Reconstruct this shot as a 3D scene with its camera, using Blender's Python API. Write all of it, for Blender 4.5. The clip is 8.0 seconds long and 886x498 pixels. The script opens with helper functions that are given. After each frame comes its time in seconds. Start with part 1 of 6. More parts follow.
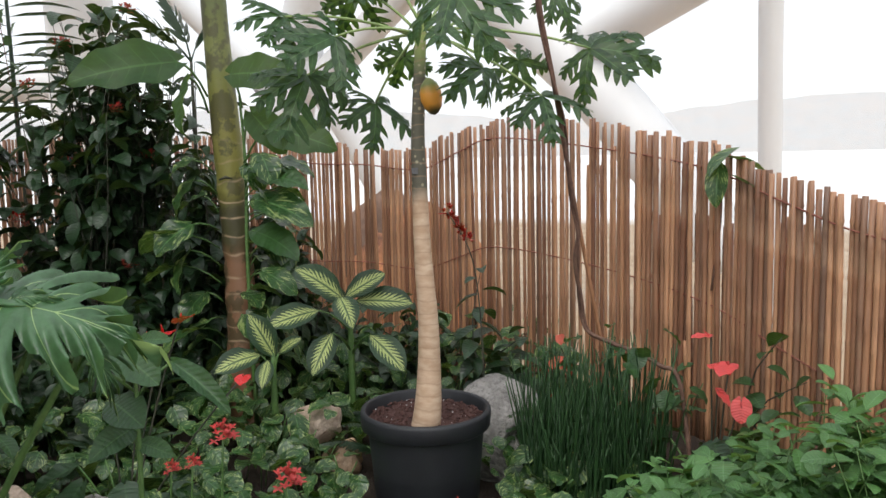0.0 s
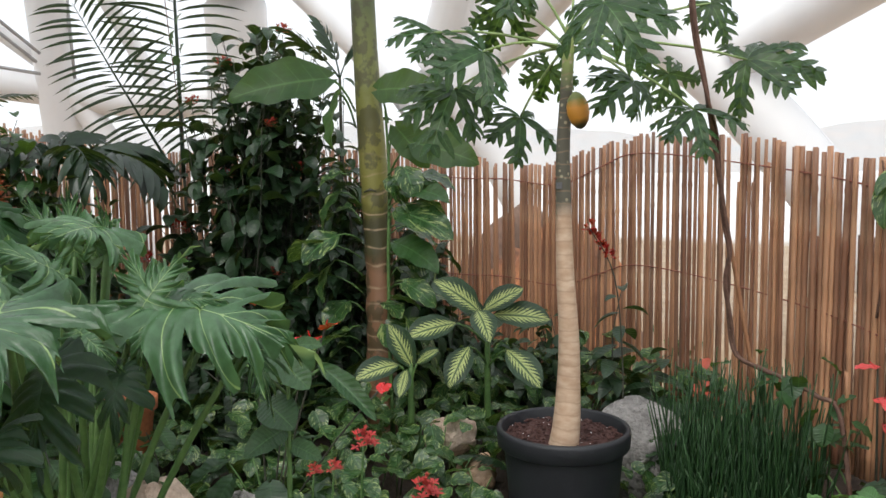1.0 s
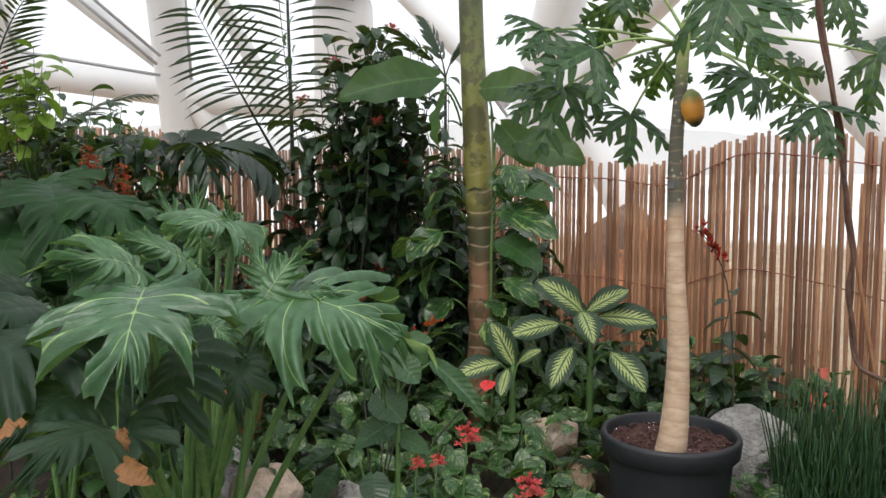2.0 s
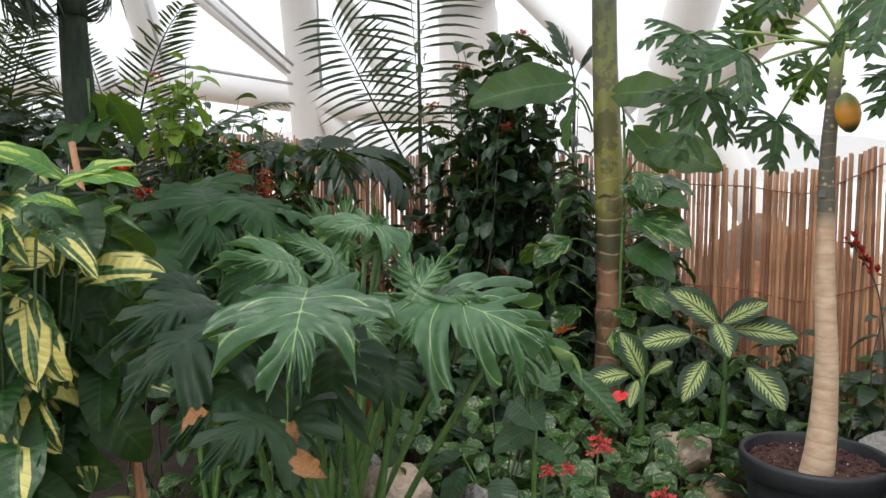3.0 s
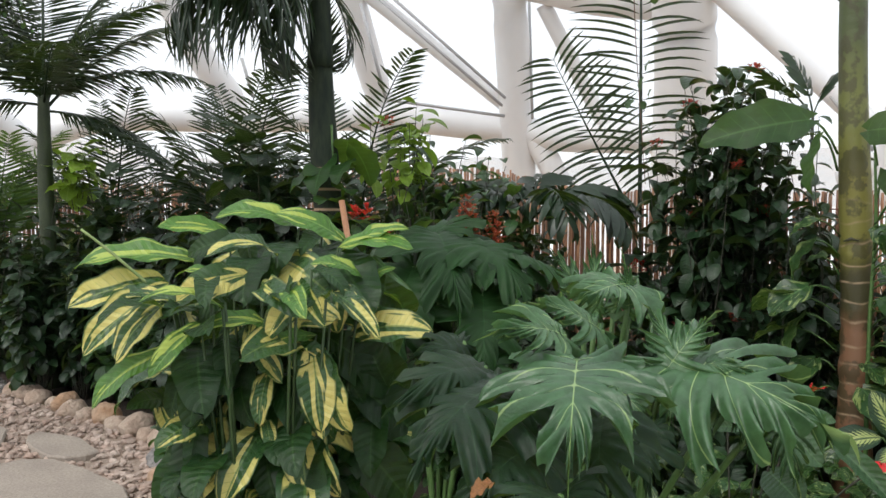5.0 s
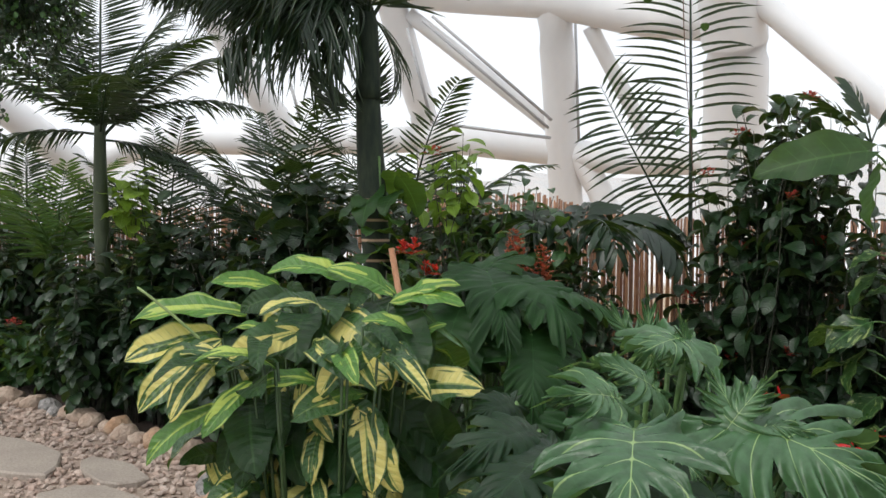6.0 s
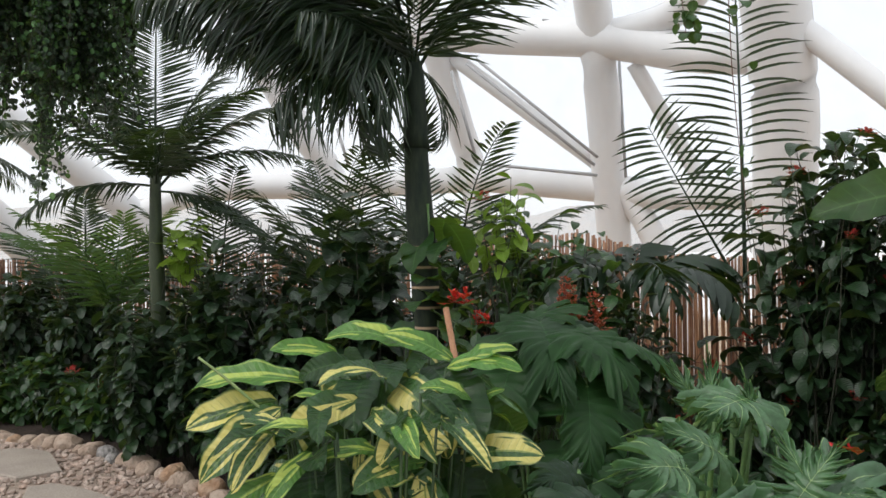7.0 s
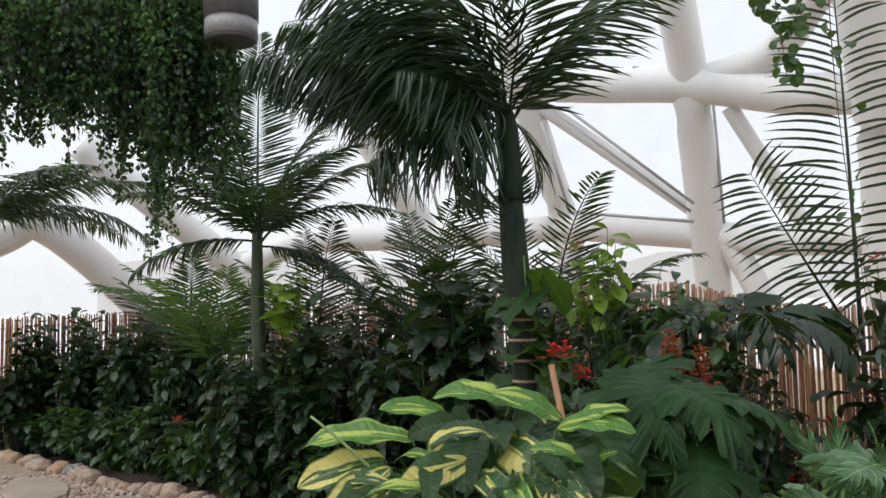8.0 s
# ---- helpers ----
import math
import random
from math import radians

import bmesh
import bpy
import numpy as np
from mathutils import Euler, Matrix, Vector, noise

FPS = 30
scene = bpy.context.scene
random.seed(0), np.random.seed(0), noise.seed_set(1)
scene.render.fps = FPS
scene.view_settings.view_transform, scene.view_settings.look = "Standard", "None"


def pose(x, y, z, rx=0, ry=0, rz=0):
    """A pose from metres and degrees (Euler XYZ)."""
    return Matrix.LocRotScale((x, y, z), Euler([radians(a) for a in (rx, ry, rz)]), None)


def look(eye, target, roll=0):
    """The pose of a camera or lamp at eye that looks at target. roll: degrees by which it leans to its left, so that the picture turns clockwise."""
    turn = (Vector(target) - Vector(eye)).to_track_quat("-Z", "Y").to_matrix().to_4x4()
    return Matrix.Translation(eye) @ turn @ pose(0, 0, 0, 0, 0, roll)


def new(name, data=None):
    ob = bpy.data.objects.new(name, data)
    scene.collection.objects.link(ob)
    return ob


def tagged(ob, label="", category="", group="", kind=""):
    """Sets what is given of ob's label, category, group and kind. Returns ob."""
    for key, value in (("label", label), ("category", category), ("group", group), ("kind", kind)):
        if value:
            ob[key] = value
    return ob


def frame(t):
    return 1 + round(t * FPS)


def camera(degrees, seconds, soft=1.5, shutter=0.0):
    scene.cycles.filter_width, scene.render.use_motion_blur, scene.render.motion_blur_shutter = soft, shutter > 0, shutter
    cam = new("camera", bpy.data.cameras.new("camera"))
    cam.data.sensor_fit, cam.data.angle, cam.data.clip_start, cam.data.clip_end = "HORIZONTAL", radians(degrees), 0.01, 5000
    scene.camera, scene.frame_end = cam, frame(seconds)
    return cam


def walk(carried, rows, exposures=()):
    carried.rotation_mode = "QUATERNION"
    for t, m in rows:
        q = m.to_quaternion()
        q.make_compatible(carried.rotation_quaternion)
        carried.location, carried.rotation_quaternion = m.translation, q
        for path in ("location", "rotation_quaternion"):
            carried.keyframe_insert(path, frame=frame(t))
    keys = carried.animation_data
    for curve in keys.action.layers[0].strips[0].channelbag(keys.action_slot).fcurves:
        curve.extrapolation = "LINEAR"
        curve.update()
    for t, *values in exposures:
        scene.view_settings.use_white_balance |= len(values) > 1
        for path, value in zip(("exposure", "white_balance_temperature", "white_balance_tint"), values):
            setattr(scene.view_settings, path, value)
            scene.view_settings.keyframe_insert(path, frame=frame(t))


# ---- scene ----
cam = camera(58.0, 8.0)
METRES, EYE, TILT, LEAN, TURN = 0.5, 1.43, 4.8, 0.0, 0.0
ROWS = [
    (0.0, 0.0, 0.0, 0.0, -0.24, -11.41, 1.16),
    (0.5, -0.0424, 0.0116, -0.0013, 5.0, -10.52, 1.33),
    (1.0, -0.0813, 0.0183, -0.0079, 9.24, -10.12, 1.42),
    (2.5, -0.2038, -0.0283, -0.0151, 20.04, -9.79, 1.68),
    (3.0, -0.2677, -0.0608, -0.0068, 24.51, -9.33, 1.85),
    (3.5, -0.3247, -0.0971, 0.0001, 28.54, -8.94, 1.97),
    (4.0, -0.3699, -0.1506, 0.0328, 31.99, -8.47, 2.18),
    (4.5, -0.4249, -0.1939, 0.0959, 35.7, -7.89, 2.39),
    (5.0, -0.4557, -0.2086, 0.1712, 38.69, -7.07, 2.62),
    (6.5, -0.5218, -0.1768, 0.405, 43.15, -4.82, 3.38),
    (7.0, -0.5386, -0.1952, 0.4574, 45.08, -3.03, 4.23),
    (7.5, -0.5644, -0.222, 0.494, 48.19, -0.75, 4.94),
    (8.0, -0.5846, -0.2468, 0.5044, 51.49, 0.97, 5.06),
]
walk(cam, [(t, pose(0, 0, EYE, TILT, LEAN, TURN) @ pose(METRES * x, METRES * y, METRES * z, 90 + pitch, roll, yaw)) for t, x, y, z, yaw, pitch, roll in ROWS], ((0, 0.0), (3.0, 0.07), (4.5, 0.07), (5.0, -0.02), (6.5, -0.12), (7.0, -0.2), (8.0, -0.3)))

# world: bright overcast sky, and a wide soft sun behind the cloud
world = bpy.data.worlds.new("sky")
scene.world = world
world.use_nodes = True
wn = world.node_tree
bg = wn.nodes["Background"]
sky = wn.nodes.new("ShaderNodeTexSky")
sky.sky_type, sky.sun_disc = "NISHITA", False
sky.sun_elevation, sky.sun_rotation = radians(55), radians(200)
sky.air_density, sky.dust_density = 1.0, 4.0
sky_mix = wn.nodes.new("ShaderNodeMix")
sky_mix.data_type = "RGBA"
sky_mix.inputs[0].default_value = 0.975
sky_mix.inputs[7].default_value = (1.0, 1.02, 1.05, 1)
wn.links.new(sky.outputs[0], sky_mix.inputs[6])
wn.links.new(sky_mix.outputs[2], bg.inputs[0])
bg.inputs[1].default_value = 1.15
sun = new("sun", bpy.data.lights.new("sun", "SUN"))
sun.data.energy, sun.data.angle, sun.data.color = 1.5, radians(30), (1.0, 0.97, 0.92)
sun.matrix_world = look((-3, -6, 12), (-2, 3, 0))
scene.view_settings.exposure = 0.0


# ---- materials ----
class Nodes:
    """A material under way: short names for nodes and links."""

    def __init__(self, name):
        self.mat = bpy.data.materials.new(name)
        self.mat.use_nodes = True
        self.tree = self.mat.node_tree
        self.bsdf = self.tree.nodes["Principled BSDF"]
        self.out = self.tree.nodes["Material Output"]

    def add(self, kind):
        return self.tree.nodes.new("ShaderNode" + kind)

    def put(self, socket, value):
        if isinstance(value, bpy.types.NodeSocket):
            self.tree.links.new(value, socket)
        elif isinstance(value, tuple) and len(value) == 3 and socket.type == "RGBA":
            socket.default_value = (*value, 1)
        else:
            socket.default_value = value

    def math(self, op, a, b=0.0, clamp=False):
        node = self.add("Math")
        node.operation, node.use_clamp = op, clamp
        self.put(node.inputs[0], a)
        self.put(node.inputs[1], b)
        return node.outputs[0]

    def mix(self, fac, a, b, blend="MIX"):
        node = self.add("Mix")
        node.data_type, node.blend_type = "RGBA", blend
        self.put(node.inputs[0], fac)
        self.put(node.inputs[6], a)
        self.put(node.inputs[7], b)
        return node.outputs[2]

    def ramp(self, x, lo, hi):
        node = self.add("MapRange")
        self.put(node.inputs[0], x)
        node.inputs[1].default_value, node.inputs[2].default_value = lo, hi
        return node.outputs[0]

    def noise(self, scale, detail=4.0, rough=0.55, vec=None, stretch=None):
        node = self.add("TexNoise")
        node.inputs["Scale"].default_value, node.inputs["Detail"].default_value, node.inputs["Roughness"].default_value = scale, detail, rough
        vec = vec or self.add("TexCoord").outputs["Object"]
        if stretch:
            m = self.add("Mapping")
            m.inputs["Scale"].default_value = stretch
            self.put(m.inputs[0], vec)
            vec = m.outputs[0]
        self.put(node.inputs["Vector"], vec)
        return node.outputs[0]

    def bump(self, height, strength, distance=0.01):
        node = self.add("Bump")
        node.inputs["Strength"].default_value, node.inputs["Distance"].default_value = strength, distance
        self.put(node.inputs["Height"], height)
        self.put(self.bsdf.inputs["Normal"], node.outputs[0])

    def done(self, colour, rough=0.6, metal=0.0, through_leaf=0.0, spec=0.5):
        self.put(self.bsdf.inputs["Base Color"], colour)
        self.put(self.bsdf.inputs["Roughness"], rough)
        self.bsdf.inputs["Metallic"].default_value = metal
        self.bsdf.inputs["Specular IOR Level"].default_value = spec
        if through_leaf:
            tr = self.add("BsdfTranslucent")
            self.put(tr.inputs[0], self.mix(0.5, colour, (0.35, 0.55, 0.05), "MIX"))
            mx = self.add("MixShader")
            mx.inputs[0].default_value = through_leaf
            self.tree.links.new(self.bsdf.outputs[0], mx.inputs[1])
            self.tree.links.new(tr.outputs[0], mx.inputs[2])
            self.tree.links.new(mx.outputs[0], self.out.inputs[0])
        return self.mat


def leaf_material(name, colour, vein=None, veins=9, pattern="", accent=(0.75, 0.68, 0.22), rough=0.4, through_leaf=0.18, vary=0.35, slant=0.45, vein_w=0.05, lateral=1.0, share=0.56, gloss=0.5):
    n = Nodes(name)
    uv = n.add("SeparateXYZ")
    coord = n.add("TexCoord")
    n.put(uv.inputs[0], coord.outputs["UV"])
    u, v = uv.outputs[0], uv.outputs[1]
    side = n.math("ABSOLUTE", n.math("MULTIPLY", n.math("SUBTRACT", v, 0.5), 2.0))
    rnd = n.math("ADD", n.math("MULTIPLY", n.add("ObjectInfo").outputs["Random"], 0.5), n.math("MULTIPLY", n.add("NewGeometry").outputs["Random Per Island"], 0.5))
    dark = tuple(c * (1 - vary) for c in colour)
    lite = (min(1, colour[0] * (1 + 1.5 * vary)), colour[1] * (1 + vary), colour[2] * (1 + 0.4 * vary))
    c = n.mix(rnd, dark, lite)
    blotch = n.noise(14.0, 5.0)
    c = n.mix(n.ramp(blotch, 0.35, 0.75), c, n.mix(0.45, c, (0.0, 0.0, 0.0)))
    along = n.math("SUBTRACT", u, n.math("MULTIPLY", side, slant * 0.25))
    wave = n.math("PINGPONG", n.math("MULTIPLY", along, float(veins)), 0.5)
    offset = n.add("CombineXYZ")
    n.put(offset.inputs[0], n.math("MULTIPLY", n.math("SUBTRACT", u, n.math("MULTIPLY", side, 0.55)), 5.0))
    n.put(offset.inputs[1], n.math("MULTIPLY", v, 2.2))
    n.put(offset.inputs[2], n.math("MULTIPLY", rnd, 60.0))
    if pattern == "stripe":
        band = n.add("CombineXYZ")
        n.put(band.inputs[0], n.math("MULTIPLY", n.math("SUBTRACT", u, n.math("MULTIPLY", side, 0.3)), 1.9))
        n.put(band.inputs[1], n.math("MULTIPLY", v, 4.2))
        n.put(band.inputs[2], n.math("MULTIPLY", rnd, 60.0))
        strip = n.noise(1.0, 1.5, 0.4, vec=band.outputs[0])
        mask = n.math("MULTIPLY", n.ramp(strip, share, share + 0.02), n.ramp(side, 0.97, 0.85))
        c = n.mix(mask, c, n.mix(rnd, accent, tuple(a * 0.75 for a in accent)))
    elif pattern == "feather":
        f = n.noise(6.0, 3.0, 0.6, vec=offset.outputs[0])
        m = n.math("ADD", n.math("MULTIPLY", side, 0.9), n.math("ADD", n.math("MULTIPLY", n.math("SUBTRACT", f, 0.5), 1.3), n.math("MULTIPLY", n.math("SUBTRACT", 0.25, wave), 1.1)))
        mask = n.math("MULTIPLY", n.ramp(m, 0.4, 0.3), n.math("MULTIPLY", n.ramp(side, 0.72, 0.5), n.ramp(side, 0.04, 0.1)))
        c = n.mix(n.math("MULTIPLY", mask, 0.75), c, accent)
    elif pattern == "marble":
        f = n.noise(2.3, 4.0, 0.6, vec=offset.outputs[0])
        mask = n.ramp(n.math("ADD", f, n.math("MULTIPLY", side, 0.07)), 0.6, 0.64)
        c = n.mix(n.math("MULTIPLY", mask, 0.8), c, accent)
    if vein:
        mid = n.ramp(side, vein_w * 1.4, vein_w * 0.6)
        lat = n.math("MULTIPLY", n.ramp(wave, 0.055, 0.02), n.math("MULTIPLY", n.ramp(side, 0.95, 0.5), lateral))
        c = n.mix(n.math("ADD", n.math("MULTIPLY", mid, 0.85), n.math("MULTIPLY", lat, 0.45), True), c, vein)
    n.bump(n.math("ADD", n.math("MULTIPLY", wave, 0.7), n.math("MULTIPLY", n.noise(60.0, 3.0), 0.3)), 0.5, 0.008)
    return n.done(c, n.math("ADD", rough - 0.17, n.math("MULTIPLY", n.noise(25.0), 0.26)), through_leaf=through_leaf, spec=gloss)


def plain_material(name, a, b, scale=8.0, rough=0.7, bump=0.3, stretch=None, fine=60.0, metal=0.0, depth=0.01, vary=0.0, speck=0.5):
    n = Nodes(name)
    big, small = n.noise(scale, 5.0, stretch=stretch), n.noise(fine, 4.0, stretch=stretch)
    c = n.mix(n.ramp(big, 0.3, 0.7), a, b)
    c = n.mix(n.math("MULTIPLY", n.ramp(small, 0.4, 0.75), speck), c, tuple(x * 0.45 for x in a))
    if vary:
        rnd = n.math("ADD", n.add("ObjectInfo").outputs["Random"], n.add("NewGeometry").outputs["Random Per Island"])
        c = n.mix(n.math("MULTIPLY", n.math("FRACT", rnd), vary), c, tuple(x * 0.3 for x in b))
    n.bump(n.math("ADD", big, small), bump, depth)
    return n.done(c, rough, metal)


def outside_material():
    n = Nodes("outside_ground")
    coord = n.add("TexCoord").outputs["Object"]
    far = n.add("VectorMath")
    far.operation = "DISTANCE"
    n.put(far.inputs[0], coord)
    far.inputs[1].default_value = (-4.5, 1.0, -0.08)
    c = n.mix(n.ramp(n.noise(2.0, 5.0), 0.3, 0.7), (0.3, 0.2, 0.12), (0.46, 0.35, 0.23))
    d = n.math("ADD", far.outputs["Value"], n.math("MULTIPLY", n.noise(0.8), 0.6))
    c = n.mix(n.ramp(d, 18.0, 20.0), c, n.mix(n.noise(0.3, 5.0), (0.74, 0.73, 0.71), (0.85, 0.85, 0.85)))
    n.bump(n.noise(25.0, 5.0), 0.4, 0.02)
    return n.done(c, 0.9)


LEAF_DEEP = leaf_material("leaf_deep_green", (0.017, 0.047, 0.021), (0.035, 0.08, 0.03), rough=0.4, through_leaf=0.1)
LEAF_MID = leaf_material("leaf_mid_green", (0.024, 0.076, 0.023), (0.06, 0.14, 0.045), rough=0.42)
LEAF_LIGHT = leaf_material("leaf_light_green", (0.085, 0.22, 0.075), (0.16, 0.3, 0.12), rough=0.45, through_leaf=0.25)
LEAF_LIME = leaf_material("leaf_lime", (0.2, 0.36, 0.05), (0.3, 0.42, 0.1), through_leaf=0.3)
LEAF_PAPAYA = leaf_material("leaf_papaya", (0.016, 0.062, 0.019), (0.09, 0.2, 0.06), veins=6, through_leaf=0.28)
LEAF_PHILO = leaf_material("leaf_philodendron", (0.064, 0.155, 0.075), (0.3, 0.44, 0.16), veins=7, rough=0.25, slant=0.0, vein_w=0.05, vary=0.3, lateral=0.0)
# philodendron leaves low in the plant: their shade is put into a darker green
LEAF_PHILO_SHADED = leaf_material("leaf_philodendron_shaded", (0.012, 0.036, 0.018), (0.028, 0.07, 0.03), veins=6, rough=0.45, gloss=0.25, slant=0.0, lateral=0.0)
LEAF_GINGER = leaf_material("leaf_striped", (0.026, 0.085, 0.03), (0.1, 0.2, 0.05), veins=12, pattern="stripe", accent=(0.72, 0.66, 0.2), rough=0.34)
LEAF_GINGER_YELLOW = leaf_material("leaf_striped_yellow", (0.03, 0.1, 0.03), (0.16, 0.24, 0.06), veins=12, pattern="stripe", accent=(0.74, 0.66, 0.2), rough=0.34, share=0.5)
# plain dark leaves; the clump's shaded inside is put into this green too
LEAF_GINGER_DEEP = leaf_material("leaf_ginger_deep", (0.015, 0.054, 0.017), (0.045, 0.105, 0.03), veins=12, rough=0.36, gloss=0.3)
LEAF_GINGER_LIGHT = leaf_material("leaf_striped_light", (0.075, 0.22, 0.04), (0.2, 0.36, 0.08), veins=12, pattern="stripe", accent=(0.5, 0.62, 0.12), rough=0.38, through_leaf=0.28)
LEAF_DIEFF = leaf_material("leaf_feathered", (0.016, 0.05, 0.022), (0.05, 0.1, 0.035), veins=11, pattern="feather", accent=(0.5, 0.58, 0.2), rough=0.5, slant=1.2, lateral=0.0, through_leaf=0.06)
LEAF_POTHOS = leaf_material("leaf_marbled", (0.024, 0.078, 0.026), (0.09, 0.19, 0.06), veins=5, pattern="marble", accent=(0.33, 0.41, 0.14), rough=0.34)
LEAF_EAR = leaf_material("leaf_ear", (0.016, 0.066, 0.014), (0.06, 0.15, 0.035), veins=7, rough=0.55, through_leaf=0.35)
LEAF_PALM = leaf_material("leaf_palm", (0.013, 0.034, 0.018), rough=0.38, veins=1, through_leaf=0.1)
LEAF_PALM_LIGHT = leaf_material("leaf_palm_light", (0.05, 0.13, 0.035), rough=0.42, veins=1, through_leaf=0.25)
LEAF_DRY = leaf_material("leaf_withered", (0.26, 0.12, 0.04), (0.2, 0.09, 0.04), rough=0.6, through_leaf=0.1)
LEAF_REED = leaf_material("reed_green", (0.03, 0.088, 0.03), rough=0.5, veins=14, through_leaf=0.05)
PETAL_RED = leaf_material("petal_red", (0.62, 0.03, 0.035), rough=0.3, vary=0.2, through_leaf=0.1)
PETAL_PINK = leaf_material("petal_coral", (0.62, 0.07, 0.075), rough=0.5, vary=0.25, through_leaf=0.12)
PETAL_ORANGE = leaf_material("petal_orange", (0.55, 0.1, 0.06), rough=0.5, vary=0.25, through_leaf=0.12)
STEM_GREEN = plain_material("stem_green", (0.07, 0.15, 0.04), (0.12, 0.22, 0.06), 20.0, 0.5, 0.2)
# stem green darkened, so the shade inside the ginger is in the colour
STEM_SHADE = plain_material("stem_green_shaded", (0.03, 0.065, 0.02), (0.055, 0.1, 0.03), 20.0, 0.5, 0.2)
STEM_LIGHT = plain_material("stem_pale_green", (0.22, 0.32, 0.1), (0.3, 0.4, 0.16), 20.0, 0.5, 0.2)
STEM_DARK = plain_material("stem_dark", (0.035, 0.045, 0.03), (0.07, 0.06, 0.04), 18.0, 0.7, 0.3)
VINE_BROWN = plain_material("vine_bark", (0.1, 0.05, 0.035), (0.18, 0.1, 0.07), 25.0, 0.8, 0.6)
STAKE = plain_material("stake_cane", (0.3, 0.13, 0.06), (0.44, 0.23, 0.12), 9.0, 0.6, 0.3, stretch=(6, 6, 1))
PALM_GREEN = plain_material("palm_shaft_green", (0.035, 0.055, 0.026), (0.06, 0.085, 0.036), 7.0, 0.5, 0.2, stretch=(3, 3, 1))
SOIL = plain_material("soil", (0.035, 0.024, 0.018), (0.075, 0.05, 0.036), 12.0, 0.95, 1.0, fine=90.0, depth=0.03)
COMPOST = plain_material("compost", (0.06, 0.022, 0.018), (0.11, 0.05, 0.04), 40.0, 0.9, 1.0, fine=150.0)
OUTSIDE = outside_material()
HEAP = plain_material("orange_earth", (0.1, 0.05, 0.035), (0.72, 0.31, 0.14), 3.4, 0.9, 0.6, fine=20.0)
EARTH = plain_material("brown_earth", (0.15, 0.1, 0.075), (0.27, 0.175, 0.13), 3.0, 0.9, 0.6, fine=20.0)
GRAVEL_BED = plain_material("gravel_bed", (0.36, 0.27, 0.21), (0.48, 0.39, 0.32), 30.0, 0.9, 1.0, fine=120.0)
PEBBLE = plain_material("pebble", (0.48, 0.34, 0.27), (0.64, 0.53, 0.45), 6.0, 0.85, 0.4, vary=0.55)
SLAB = plain_material("slab_stone", (0.33, 0.28, 0.235), (0.43, 0.37, 0.31), 3.0, 0.8, 0.4, fine=70.0)
BOULDER = plain_material("boulder_grey", (0.2, 0.19, 0.18), (0.5, 0.475, 0.45), 6.0, 0.85, 1.0, fine=38.0, depth=0.035, speck=0.65)
ROCK_TAN = plain_material("rock_tan", (0.38, 0.27, 0.2), (0.55, 0.45, 0.36), 6.0, 0.85, 0.8, fine=45.0, depth=0.02)
ROCK_ORANGE = plain_material("rock_orange", (0.42, 0.24, 0.13), (0.5, 0.38, 0.28), 7.0, 0.85, 0.8, fine=45.0, depth=0.02)
POT_BLACK = plain_material("pot_plastic", (0.01, 0.011, 0.014), (0.016, 0.018, 0.022), 9.0, 0.55, 0.12, fine=160.0)
TERRACOTTA = plain_material("terracotta", (0.5, 0.14, 0.06), (0.6, 0.22, 0.1), 9.0, 0.8, 0.3)
TUBE_WHITE = plain_material("white_wrap", (0.76, 0.77, 0.78), (0.82, 0.82, 0.82), 1.2, 0.5, 0.3, fine=2.2, depth=0.03, speck=0.1, stretch=(1, 1, 0.35))
SEAM_GREY = plain_material("seam_grey", (0.42, 0.43, 0.44), (0.5, 0.5, 0.51), 3.0, 0.5, 0.1)
SPEAKER_GREY = plain_material("lamp_grey", (0.1, 0.1, 0.105), (0.14, 0.14, 0.145), 9.0, 0.5, 0.1)
LAMP_BAND = plain_material("lamp_band", (0.3, 0.3, 0.31), (0.36, 0.36, 0.37), 9.0, 0.5, 0.1)
WIRE = plain_material("wire_rust", (0.25, 0.07, 0.05), (0.3, 0.12, 0.08), 20.0, 0.7, 0.2)


def cane_material():
    n = Nodes("bamboo_cane")
    rnd = n.math("FRACT", n.math("ADD", n.add("ObjectInfo").outputs["Random"], n.add("NewGeometry").outputs["Random Per Island"]))
    c = n.mix(rnd, (0.21, 0.09, 0.05), (0.6, 0.32, 0.175))
    c = n.mix(n.ramp(n.math("FRACT", n.math("MULTIPLY", rnd, 7.31)), 0.72, 1.0), c, (0.17, 0.1, 0.07))
    streak = n.noise(7.0, 5.0, stretch=(9, 9, 0.8))
    c = n.mix(n.math("MULTIPLY", n.ramp(streak, 0.42, 0.72), 0.7), c, (0.13, 0.07, 0.045))
    pale = n.noise(3.0, 3.0, stretch=(4, 4, 1.5))
    c = n.mix(n.math("MULTIPLY", n.ramp(pale, 0.55, 0.75), 0.45), c, (0.62, 0.44, 0.28))
    n.bump(n.noise(30.0, 4.0, stretch=(5, 5, 0.6)), 0.4, 0.004)
    return n.done(c, 0.45)


